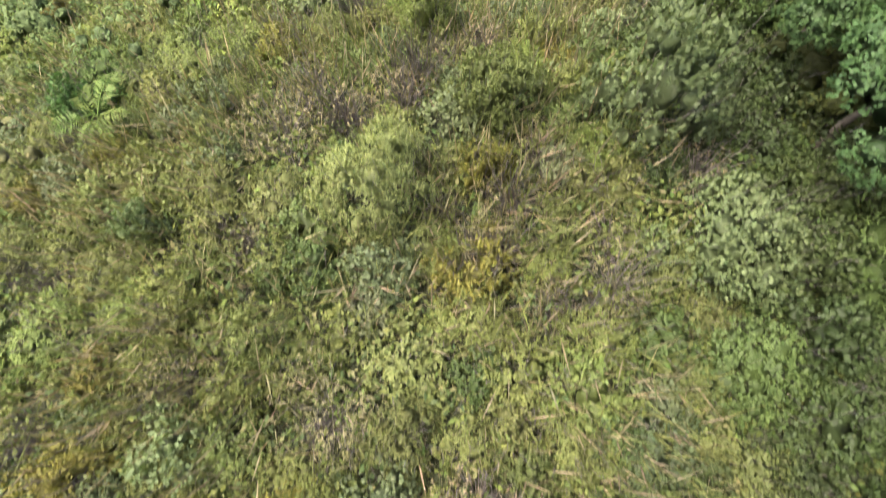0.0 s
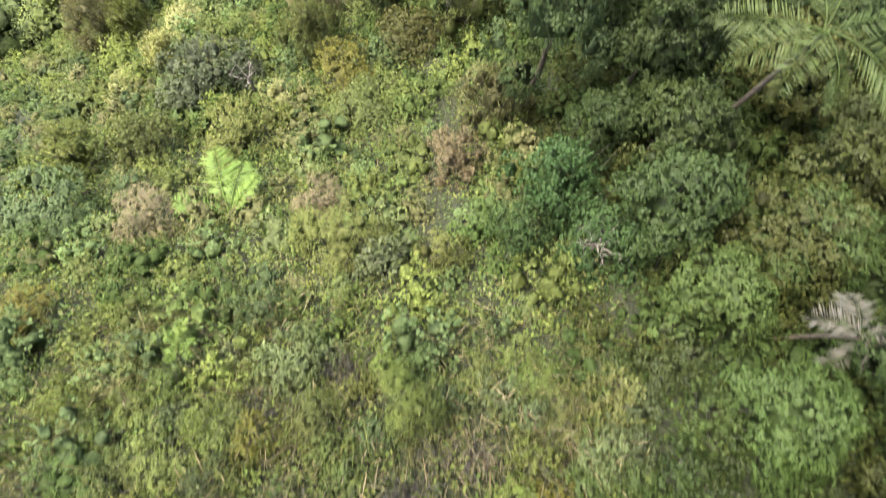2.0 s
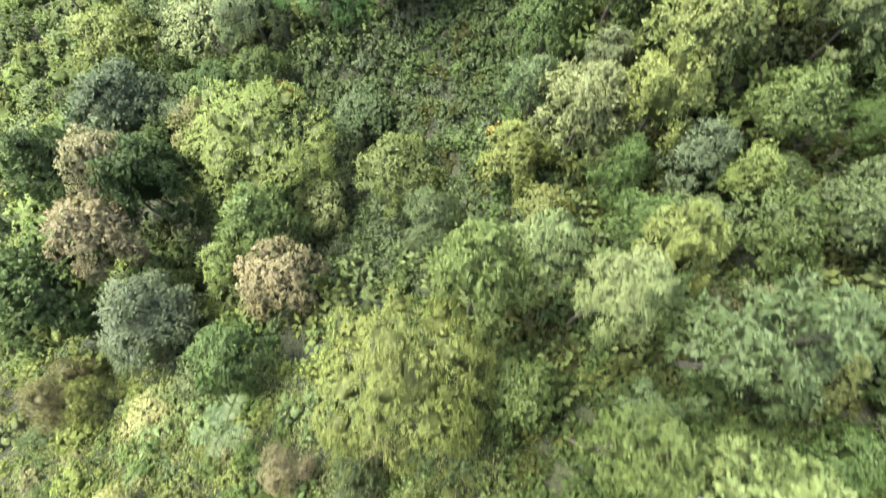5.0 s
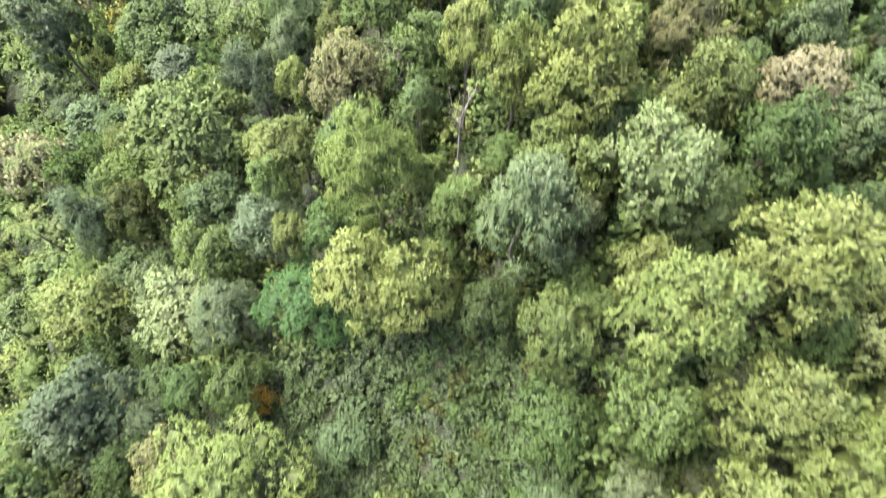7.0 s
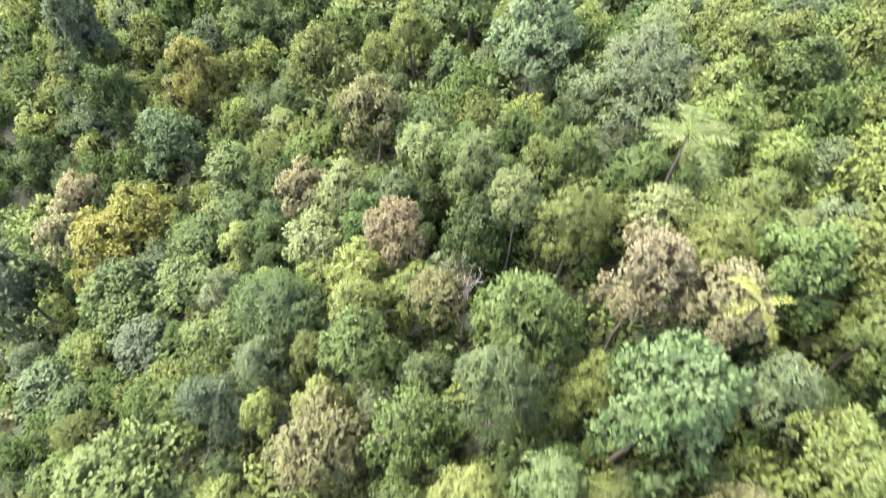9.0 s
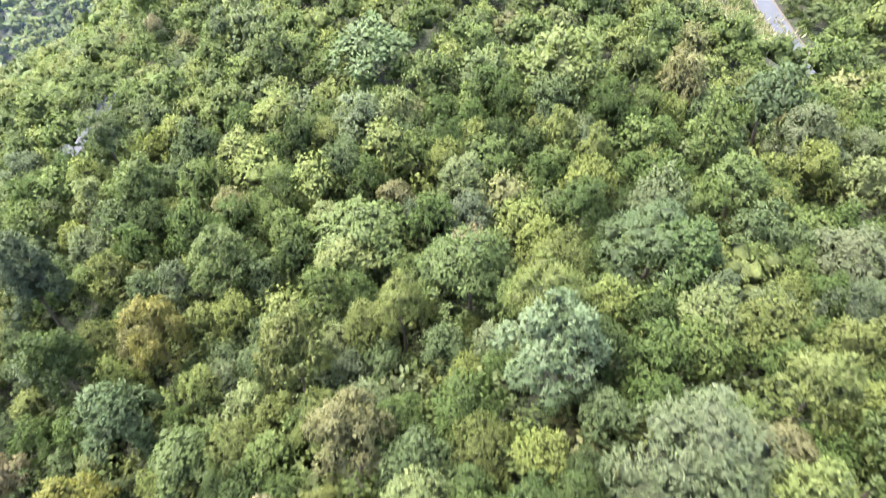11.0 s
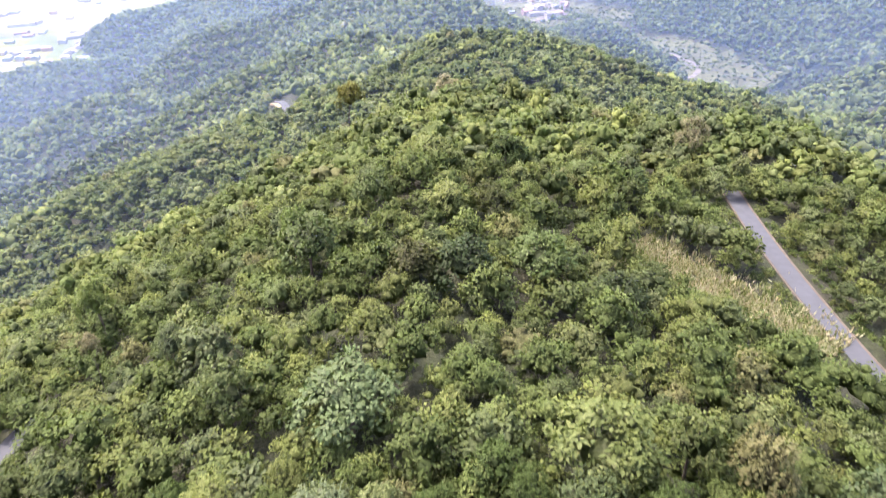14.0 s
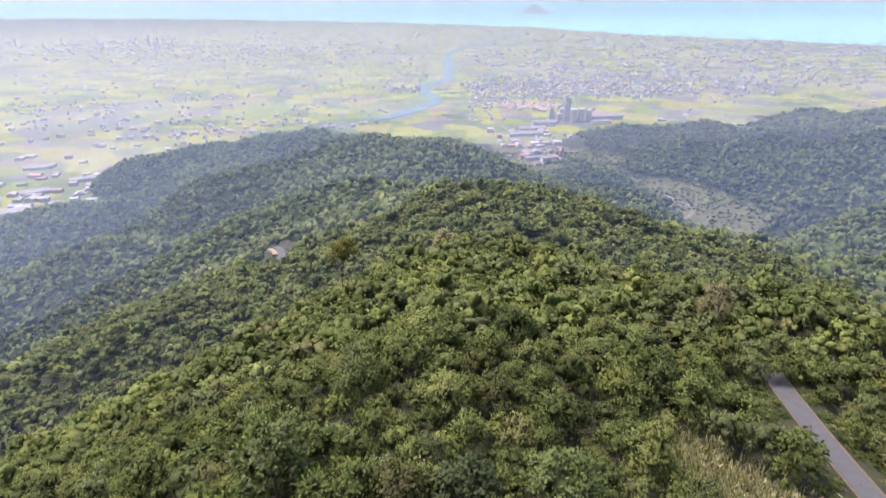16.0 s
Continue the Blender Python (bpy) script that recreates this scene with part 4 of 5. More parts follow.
SHRUB_COL = {"leafy": [GREENLIME, LIME, GREENGREY, GREEN], "fine": [OLIVELIME, LIME, FERNY, OLIVE], "silvery": [GREY, PALEGREEN, GREENGREY],
             "yellowing": [OLIVE, OLIVELIME, GOLDOLIVE], "twiggy": [TANGREEN, OLIVE, OLIVELIME]}
SHRUB_ME, SHRUB_ARR = {}, {}
for i, (nm, (tf, per, sz, slim, tw, tip, share)) in enumerate(SHRUBS.items()):
    for k in range(2):
        for base, more in ((0.8, 1.3), (1.7, 3.6)):
            p, st = shrub_pile(2000 + i * 10 + k, base, base, int(tf * more), per, sz * (1.0 if base < 1 else 1.25), slim, tw, tip, share, core=nm != "twiggy")
            SHRUB_ME[nm, k, base] = (to_mesh("foliage", p, LEAF), to_mesh("stem", st, TWIG))
        p, st = shrub_pile(2100 + i * 10 + k, 0.8, 0.8, int(tf * 0.55), 5, sz * 1.05, slim, 0, tip, share)
        SHRUB_ARR[nm, k] = p.arrays()


def shrub(kind, x, y, radius, colour, height=1.0, words=""):
    k, height = int(abs(x * 11 + y * 5)) % 2, max(height, 0.9)
    base = 0.8 if radius < 1.15 else 1.7
    lv, tw = SHRUB_ME[kind, k, base]
    t = new("shrub")
    new("stem", tw).parent = t
    s = radius / base
    t.matrix_basis = pose(x, y, float(ground_z(x, y)) - 0.05, 0, 0, (x * 97 + y * 61) % 360) @ Matrix.Diagonal((s, s, s * height, 1))
    tagged(t, words or SHRUB_WORDS[kind], "shrub", "shrubs on the bank")
    c = new("foliage", lv)
    c.parent, c.color = t, (colour[0] * 1.12, colour[1] * 1.05, colour[2] * 1.1, 1)
    BUSHES.append((x, y, radius))
    return t


BUSHES = []
shrub("fine", -1.4, 2.7, 1.45, PALELIME, 2.3)
shrub("leafy", 5.2, 1.4, 1.48, PALEGREEN, 1.7)
shrub("silvery", 4.3, 4.5, 1.65, GREENGREY, 2.7)
shrub("leafy", 1.25, 4.9, 1.16, GREENLIME, 2.6)
shrub("silvery", 2.4, 3.1, 0.68, GREY, 1.6)
shrub("twiggy", -2.0, -1.8, 1.20, TAN, 0.5)
shrub("twiggy", 3.3, 1.5, 0.78, TAN, 0.6)
shrub("twiggy", 1.2, 1.4, 0.86, TANGREEN, 1.2)
shrub("silvery", -6.3, 2.0, 0.60, PALEGREEN, 2.6)
shrub("leafy", -0.7, -0.9, 1.04, LIME, 0.5)
shrub("leafy", 2.6, -1.4, 1.04, LIMEBRIGHT, 0.5)
shrub("yellowing", 0.9, 3.1, 0.72, GOLDOLIVE, 2.6)
shrub("leafy", 5.5, -0.8, 1.31, GREEN, 0.5)
shrub("twiggy", 0.6, -3.2, 0.96, BROWN, 0.5)
shrub("fine", -6.6, 6.3, 1.02, OLIVELIME, 0.7)
for x, y, r, tone, tall in ((1.4, 2.4, 0.8, BROWN, 1.8), (2.1, 3.3, 0.7, TAN, 1.7), (0.8, 1.5, 0.7, TAN, 1.6), (3.2, 0.5, 0.9, TAN, 1.6), (2.0, 0.2, 0.7, BROWN, 1.5), (-5.0, -1.2, 0.8, TAN, 1.5),
                            (-2.2, 4.6, 1.0, TAN, 1.6), (-0.9, 5.2, 0.9, BROWN, 1.7), (-3.2, 5.6, 0.9, TAN, 1.4), (5.2, 2.9, 0.8, BROWN, 1.2), (1.1, 6.9, 0.8, TAN, 1.7)):
    shrub("twiggy", x, y, r, tone, tall)
shrub("leafy", -8.7, 5.1, 0.88, BRIGHT, 2.6)
shrub("leafy", -3.9, -2.4, 0.87, GREENLIME, 0.6)
shrub("fine", -7.8, -0.4, 1.10, FERNY, 0.5)
shrub("leafy", -15.9, 14.7, 2.51, BLUE, 0.5)
shrub("fine", -11.0, 14.2, 1.57, TAN, 1.3)
shrub("fine", -3.2, 13.0, 2.02, OLIVELIME, 1.2)
shrub("silvery", -3.8, 9.0, 1.44, PALEGREEN, 1.2)
shrub("fine", -0.5, 8.1, 1.15, LIMEBRIGHT, 2.6)
shrub("silvery", -1.7, 12.2, 1.06, GREY, 2.0)
shrub("yellowing", 0.8, 16.6, 1.52, BROWN, 2.1)
shrub("fine", 0.4, 12.5, 0.96, GOLDLIME, 2.6)
shrub("leafy", 6.6, 7.6, 1.00, GREEN, 2.0)
shrub("twiggy", -3.7, 4.1, 1.34, TAN, 0.5)
shrub("twiggy", -0.6, 6.1, 0.87, TANGREEN, 1.9)
shrub("yellowing", 2.4, 6.9, 0.76, OLIVELIME, 2.3)
shrub("leafy", -7.2, 8.3, 0.76, LIMEBRIGHT, 1.7)
shrub("yellowing", -13.2, 10.2, 1.33, GOLDOLIVE, 0.5)
shrub("leafy", -13.2, 18.7, 1.96, OLIVE, 1.5)
shrub("leafy", -8.6, 18.7, 2.17, OLIVELIME, 1.1)
shrub("fine", -4.3, 14.8, 1.20, TAN, 1.4)
shrub("yellowing", -4.3, 22.2, 2.03, GOLDOLIVE, 1.0)
shrub("silvery", -11.2, 22.2, 2.79, GREYBLUE, 1.4)
shrub("fine", -6.2, 25.0, 1.92, OLIVE, 2.3)
shrub("leafy", -1.3, 24.2, 2.21, OLIVEDARK, 1.0)
shrub("yellowing", 2.2, 19.2, 1.80, TANGREEN, 2.6)
shrub("leafy", 3.9, 14.8, 1.87, DEEP, 2.6)
shrub("leafy", 5.3, 12.6, 1.71, DEEP, 1.7)
shrub("leafy", 2.7, 13.1, 1.30, DEEP, 2.3)
shrub("yellowing", -16.1, 18.1, 1.84, OLIVELIME, 2.2)
shrub("leafy", -3.2, 19.8, 1.74, GREENLIME, 0.5)
shrub("yellowing", 7.1, 12.6, 1.60, OLIVE, 2.0)
shrub("leafy", 7.4, 15.1, 1.53, OLIVE, 2.6)
shrub("leafy", -15.2, 25.8, 1.44, FLOWER, 2.6)
shrub("leafy", -16.1, 29.8, 1.90, FLOWER, 0.7)
shrub("leafy", -17.6, 24.3, 1.20, FLOWER, 1.4)
shrub("fine", -6.6, 27.7, 1.51, TAN, 2.6)
shrub("yellowing", 1.3, 25.4, 2.58, OLIVE, 2.4)
shrub("leafy", -3.1, 27.3, 1.52, GREENGREY, 2.6)
shrub("fine", -23.0, 31.2, 2.61, TANGREEN, 2.6)
shrub("leafy", -12.9, 32.1, 2.34, BLUE, 1.4)
shrub("yellowing", -20.5, 30.7, 1.99, OLIVELIME, 2.6)
shrub("silvery", -16.8, 35.6, 2.76, GREYBLUE, 2.6)
kinds = list(SHRUBS)
xs, ys = scatter(rng, -10, 9, -6.5, 9.5, 0.9, 0.42)
placed = list(BUSHES)
for x, y in zip(xs, ys):
    if any((x - a) ** 2 + (y - b) ** 2 < (0.8 * r) ** 2 for a, b, r in placed) or x > 8.4:
        continue
    # on this side darker leaf colours imitate shade and black gaps
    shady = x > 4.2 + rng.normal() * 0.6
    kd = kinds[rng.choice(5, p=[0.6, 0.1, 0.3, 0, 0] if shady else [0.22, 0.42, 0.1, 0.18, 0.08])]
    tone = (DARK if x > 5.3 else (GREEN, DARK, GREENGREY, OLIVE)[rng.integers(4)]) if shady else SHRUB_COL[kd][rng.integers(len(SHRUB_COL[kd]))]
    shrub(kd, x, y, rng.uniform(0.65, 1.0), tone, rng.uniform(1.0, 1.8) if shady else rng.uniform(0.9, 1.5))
xs, ys = scatter(rng, -38, 16, -4, 42, 1.3, 0.45)
keep = (open_scrub(xs, ys) | (ys < 42) & (xs < -9) | (ys < 34) & (xs > 3)) & (xs > -16 - 0.62 * ys) & (clear_of_trees(xs, ys, 0.55) | (xs > 2))
keep &= (ys > 8.5) | (xs > 7.5) | (xs < -8.5)
for a, b, r in placed:
    keep &= (xs - a) ** 2 + (ys - b) ** 2 > (0.6 * r) ** 2
xs, ys = xs[keep], ys[keep]
arrs = list(SHRUB_ARR.values())
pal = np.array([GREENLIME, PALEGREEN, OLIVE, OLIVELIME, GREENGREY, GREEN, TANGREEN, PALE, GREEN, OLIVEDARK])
# past x 3.5 only dark tones, shade put into the scrub's colour
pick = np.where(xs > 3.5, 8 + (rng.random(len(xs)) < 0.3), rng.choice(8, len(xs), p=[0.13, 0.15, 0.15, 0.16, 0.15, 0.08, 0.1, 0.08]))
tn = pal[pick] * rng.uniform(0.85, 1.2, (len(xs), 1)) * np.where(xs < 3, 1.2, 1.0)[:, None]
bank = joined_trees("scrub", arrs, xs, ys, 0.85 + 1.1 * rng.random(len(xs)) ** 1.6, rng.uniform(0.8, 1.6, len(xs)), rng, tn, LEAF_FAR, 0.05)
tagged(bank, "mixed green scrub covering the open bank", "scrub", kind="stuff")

# low weeds that close the gaps
xs, ys = rng.uniform(-26, 5, 26000), rng.uniform(-6.5, 38, 26000)
keep = (xs > -12 - 0.5 * np.maximum(ys, 0)) & open_scrub(xs, ys)
xs, ys = np.repeat(xs[keep], 8), np.repeat(ys[keep], 8)
n = len(xs)
tone = np.repeat(np.array([OLIVE, OLIVELIME, GREENLIME, GREENGREY, TANGREEN])[rng.choice(5, n // 8)], 8, 0)
g = Pile()
# tone lowered below y 9 so gaps between shrubs look shaded
leaves(g, rng, np.stack([xs, ys, ground_z(xs, ys)], -1) + rng.normal(size=(n, 3)) * (0.13, 0.13, 0.16) + (0, 0, 0.28), rng.normal(size=(n, 3)) * 0.8 + np.array([0, 0, 0.7]), 0.17, 0.22, tone * np.where(ys < 9, 0.92, 1.1)[:, None], 0.25)
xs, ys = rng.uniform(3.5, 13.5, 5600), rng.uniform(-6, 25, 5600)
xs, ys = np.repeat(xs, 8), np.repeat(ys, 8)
# weeds coloured dark here in place of deep shade
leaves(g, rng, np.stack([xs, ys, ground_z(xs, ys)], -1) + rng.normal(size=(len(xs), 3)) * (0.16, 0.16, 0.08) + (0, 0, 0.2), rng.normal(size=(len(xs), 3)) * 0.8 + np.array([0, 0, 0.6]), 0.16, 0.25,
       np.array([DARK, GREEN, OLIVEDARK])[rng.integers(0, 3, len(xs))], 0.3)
weeds = new("weeds", to_mesh("weeds", g, LEAF_FAR))
tagged(weeds, "low leafy weeds between the shrubs", "weeds", kind="stuff")

# grass and weeds between the shrubs
xs, ys = rng.uniform(-24, 6, 60000), -7 + 45 * rng.random(60000) ** 1.7
keep = (xs > -11 - 0.45 * np.maximum(ys, 0)) & (xs < 5) & open_scrub(xs, ys)
xs, ys = xs[keep], ys[keep]
n = len(xs)
g = Pile()
near_col = np.where(rng.random((n, 1)) < 0.3, np.array([[0.2, 0.17, 0.1]]), np.array([[0.11, 0.125, 0.04]]))
leaves(g, rng, np.stack([xs, ys, ground_z(xs, ys) - 0.02], -1), rng.normal(size=(n, 3)) * 0.35 + np.array([0, 0, 1.0]), 0.5, 0.028, near_col, 0.4)
# tall dry stems that stand over the scrub at the top of the bank
xs, ys = rng.uniform(-11, 4.6, 16000), rng.uniform(-7, 11, 16000)
thick = np.sin(xs * 0.9 + 1.3 * np.sin(ys * 0.7)) + np.sin(ys * 1.1 - xs * 0.5) + rng.normal(size=16000) * 0.8 > -0.2
xs, ys = xs[thick], ys[thick]
n = len(xs)
stem_col = np.where(rng.random((n, 1)) < 0.5, np.array([[0.26, 0.21, 0.13]]), np.array([[0.13, 0.145, 0.045]]))
leaves(g, rng, np.stack([xs, ys, ground_z(xs, ys) + rng.uniform(0.2, 0.6, n)], -1), rng.normal(size=(n, 3)) * 0.25 + np.array([0, 0, 1.0]), 1.15, 0.012, stem_col, 0.35)
grass = new("grass", to_mesh("grass", g, LEAF_FAR))
tagged(grass, "rough green and straw-coloured grass on the bank", "grass", kind="stuff")

# pale plume grass on the bank beside the road
n = 24000
u, v = rng.uniform(-4, 37, n), rng.normal(0, 4.2, n)
xs, ys = 42 + (u * 20 + v * 27) / 33.6, 226 + (u * -27 + v * 20) / 33.6
clump = np.sin(u * 0.9 + 1.7 * np.sin(v * 0.8)) + np.sin(v * 1.3 + u * 0.35) + 0.8 * rng.normal(size=n) > -0.6
xs, ys, n = xs[clump], ys[clump], int(clump.sum())
g = Pile()
straw = np.where(rng.random((n, 1)) < 0.7, np.array([[0.34, 0.32, 0.2]]), np.array([[0.13, 0.16, 0.045]]))
leaves(g, rng, np.stack([xs, ys, ground_z(xs, ys) - 0.1], -1), rng.normal(size=(n, 3)) * 0.35 + np.array([0, 0, 1.0]), 1.3, 0.12, straw, 0.3)
plumes = new("plume_grass", to_mesh("plume_grass", g, LEAF_FAR))
tagged(plumes, "pale straw-coloured plume grass on the bank by the road", "grass", kind="stuff")

# ---- ferns, palms and bare trees ----
def frond_pile(seed, length, pairs, leaf, slim, arch, colour, stem=(0.8, 0.85, 0.7), fan=1.0):
    """A feathered frond that rises, then arches over along +x."""
    rg = np.random.default_rng(seed)
    s = np.linspace(0, 1, 9)
    line = np.stack([length * s * (1 - 0.12 * s), 0.05 * np.sin(s * 3 + seed), length * (0.38 * s - arch * s ** 2)], -1)
    p = Pile()
    tube(p, line, 0.03 * length / 2, 0.006, 4, stem)
    t = np.linspace(0.12, 0.99, pairs)
    at = np.stack([np.interp(t, s, line[:, i]) for i in range(3)], -1)
    reach = leaf * np.sin(np.clip(t, 0.08, 0.97) * math.pi) ** 0.6
    for sg in (-1, 1):
        way = np.stack([np.full(pairs, 0.45), sg * np.full(pairs, fan), -0.12 - 0.15 * t], -1) + rg.normal(size=(pairs, 3)) * 0.06
        for i in range(pairs):
            leaves(p, rg, at[i:i + 1], way[i:i + 1], reach[i], slim, np.asarray(colour)[None], 0.15, 0.15)
    return p


def fronded(name, x, y, z, count, length, pairs, leaf, slim, arch, colour, trunk_h, girth, label, category, ways=None, group=""):
    """A fern or palm: a trunk and fronds round its top, each a part."""
    g0 = float(ground_z(x, y))
    root = new(name)
    root.location = (x, y, g0 - 0.1)
    h = max(z - g0, 0.4)
    p = Pile()
    s = np.linspace(0, 1, 6)[:, None]
    tube(p, s * np.array([0, 0, h]) + np.sin(s * 3) * np.array([0.12, 0.08, 0]), girth, girth * 0.7, 7, (0.1, 0.08, 0.05))
    new("trunk", to_mesh("trunk", p, BARK, True)).parent = root
    meshes = [to_mesh("frond", frond_pile(int(abs(x * 13)) + k, length * (1 - 0.12 * k), pairs, leaf, slim, arch * (1 + 0.3 * k), (1, 1, 1)), LEAF) for k in range(3)]
    for i in range(count):
        a = ways[i % len(ways)] if ways else i * 360 / count + (i * 37) % 23
        f = new("frond", meshes[i % 3])
        f.parent, f.color = root, (*colour, 1)
        k = 0.72 + 0.09 * ((i * 5) % 6)
        lift = -8 + (i * 29) % 16 if category == "fern" else -22 + (i * 29) % 46
        f.matrix_basis = pose(0.1, 0.06, h, (i * 41) % 30 - 15, lift, a) @ Matrix.Diagonal((k, k, k, 1))
    return tagged(root, label, category, group)


FERN_COL = (0.125, 0.18, 0.035)
fronded("tree_fern", -8.0, 14.4, 385.6, 5, 3.2, 34, 0.66, 0.07, 0.3, (0.15, 0.23, 0.05), 1, 0.1, "bright green tree fern with spreading fronds on the bank", "fern",
        ways=(48, 104, 78, 262, 165))
fronded("tree_fern", -8.1, 4.6, 395.4, 6, 1.3, 22, 0.3, 0.065, 0.36, (0.13, 0.19, 0.04), 1, 0.06, "small green fern among scrub and grass", "fern")
fronded("tree_fern", -7.2, 9.6, 391.6, 5, 0.8, 16, 0.22, 0.08, 0.5, (0.14, 0.21, 0.04), 1, 0.05, "young lime-green fern among low scrub", "fern")
fronded("tree_fern", -6.9, 50.3, 360.4, 8, 1.5, 18, 0.4, 0.14, 0.45, FERN_COL, 1, 0.08, "bright green fern in the shaded hollow", "fern")
fronded("tree_fern", -9.5, 29.5, 378.5, 6, 1.9, 22, 0.5, 0.13, 0.42, GREENGREY, 1, 0.08, "dull green tree fern at the foot of the bank", "fern")
PALM_COL = (0.062, 0.088, 0.024)
fronded("palm", 8.7, 16.4, 396.4, 8, 2.9, 44, 0.62, 0.035, 0.62, PALM_COL, 1, 0.09, "green wild palm with arching feathered fronds", "palm", group="palms")
fronded("palm", 8.8, 9.7, 396.5, 5, 1.15, 30, 0.4, 0.05, 0.8, (0.11, 0.105, 0.085), 1, 0.06, "withered grey palm with dead hanging fronds", "palm", group="palms")
fronded("palm", 14.8, 90.4, 382.6, 9, 3.4, 44, 0.62, 0.05, 0.45, (0.115, 0.14, 0.045), 1, 0.14, "pale green palm standing above the canopy", "palm", group="palms")
fronded("palm", 14.9, 79.2, 385.0, 4, 2.2, 36, 0.4, 0.06, 0.6, (0.2, 0.21, 0.05), 1, 0.1, "yellowing palm among vine-covered trees", "palm", group="palms")
fronded("palm", 19.0, 84.0, 382.6, 8, 2.8, 36, 0.5, 0.05, 0.5, (0.12, 0.145, 0.045), 1, 0.12, "light green palm on the ridge", "palm", group="palms")
fronded("palm", -44.5, 82.0, 347.0, 7, 3.6, 36, 0.6, 0.05, 0.45, (0.12, 0.145, 0.045), 1, 0.12, "light green palm on the lower slope", "palm", group="palms")
fronded("palm", -38.0, 71.5, 354.0, 7, 3.4, 36, 0.6, 0.05, 0.45, (0.14, 0.17, 0.05), 1, 0.12, "light green palm on the lower slope", "palm", group="palms")


def bare_tree(x, y, z, spread, label, count=9, root_name="dead_tree"):
    """A leafless grey tree: trunk and forking branches."""
    rg = np.random.default_rng(int(abs(x * 100 + y)))
    g0 = float(ground_z(x, y))
    root = new(root_name)
    root.location = (x, y, g0)
    h = z - g0
    p = Pile()
    tube(p, np.linspace(0, 1, 5)[:, None] * np.array([0.1, 0.1, h * 0.75]), 0.1, 0.05, 6)
    new("trunk", to_mesh("trunk", p, DEAD, True)).parent = root
    for i in range(count):
        a, q = i * 2.4, Pile()
        s = np.linspace(0, 1, 6)[:, None]
        e = np.array([math.cos(a), math.sin(a), rg.uniform(0.1, 0.9)]) * spread * rg.uniform(0.6, 1)
        o = np.array([0.1, 0.1, h * rg.uniform(0.55, 0.75)])
        line = o + e * s + rg.normal(size=(6, 3)) * 0.07 * spread * s + np.array([0, 0, h * 0.25]) * s
        tube(q, line, 0.028, 0.008, 5)
        for j in range(4):
            k = rg.integers(2, 6)
            tube(q, line[k] + np.linspace(0, 1, 4)[:, None] * rg.normal(size=3) * spread * 0.35, 0.012, 0.004, 4)
        new("branch", to_mesh("branch", q, DEAD)).parent = root
    return tagged(root, label, "dead tree", "bare trees")


bare_tree(2.0, 68.3, 380.6, 1.0, "bare grey dead branches poking out of the canopy")
bare_tree(2.9, 85.6, 376.0, 1.1, "leafless pale grey tree among the green crowns")
bare_tree(-7.2, 65.6, 368.6, 1.0, "leafless grey branches beside green crowns")
bare_tree(8.9, 27.8, 396.2, 1.0, "pale bare branches on a light green tree")
bare_tree(4.7, 12.4, 391.3, 0.8, "tangle of bare grey branches in a shrub", 7)
bare_tree(-8.9, 21.8, 381.8, 0.9, "bare grey branch over low scrub", 5)
tree("vine", 8.0, 6.2, 4.6, 2.0, DEEP)
tree("vine", 7.8, 3.5, 3.8, 1.8, DEEP)
tree("round", 10.4, 5.6, 4.4, 1.9, DARK)
tree("tufted", 9.6, -2.2, 5.0, 2.0, GREEN)
tree("round", 7.4, 8.0, 3.8, 1.5, GREEN)
tree("round", 6.6, 13.4, 4.6, 2.0, DARK)
# next three added, their dark leaf colour standing in for deep shadow
tree("round", 7.4, 20.4, 6.0, 2.0, DARK)
tree("round", 8.2, 16.6, 3.4, 1.9, DARK)
tree("vine", 11.6, 18.6, 4.0, 2.2, OLIVEDARK)
tree("round", 12.4, 14.2, 4.4, 2.2, DARK)
tree("round", 10.2, 0.6, 6.0, 2.2, DARK)
tree("tufted", 11.0, 8.8, 6.0, 2.2, GREEN)
tree("round", 9.4, 12.2, 4.6, 1.9, OLIVEDARK)
tree("vine", 7.3, 10.8, 3.2, 1.5, GREEN)
tree("round", 12.6, 4.0, 6.5, 2.4, DARK)
tree("vine", -1.4, 77.6, 8.2, 1.2, PURPLE)
shrub("leafy", -11.7, 54.7, 1.3, ORANGE, 1.6, "shrub hung with orange-yellow blossom in the hollow")
shrub("leafy", 4.6, 47.2, 0.9, ORANGE, 1.6, "trailing vine with orange-yellow blossom")

# ---- the plain, the sea and the far hills ----
WATER = plain_material("river_water", (0.1, 0.2, 0.22), 0.25, 0.9, 0.01)
TRACK = plain_material("pale_gravel", (0.17, 0.155, 0.13), 0.9, 0.85, 0.1)
EARTH = plain_material("bare_earth", (0.3, 0.22, 0.16), 0.95, 0.8, 0.02)


def curve_through(pts, n=60):
    """An even, smooth line through the places."""
    pts = np.asarray(pts, float)
    s = np.arange(len(pts))
    q = np.linspace(0, len(pts) - 1, n)
    line = np.stack([np.interp(q, s, pts[:, i]) for i in range(2)], -1)
    for _ in range(4):
        line[1:-1] = (line[:-2] + 2 * line[1:-1] + line[2:]) / 4
    return line


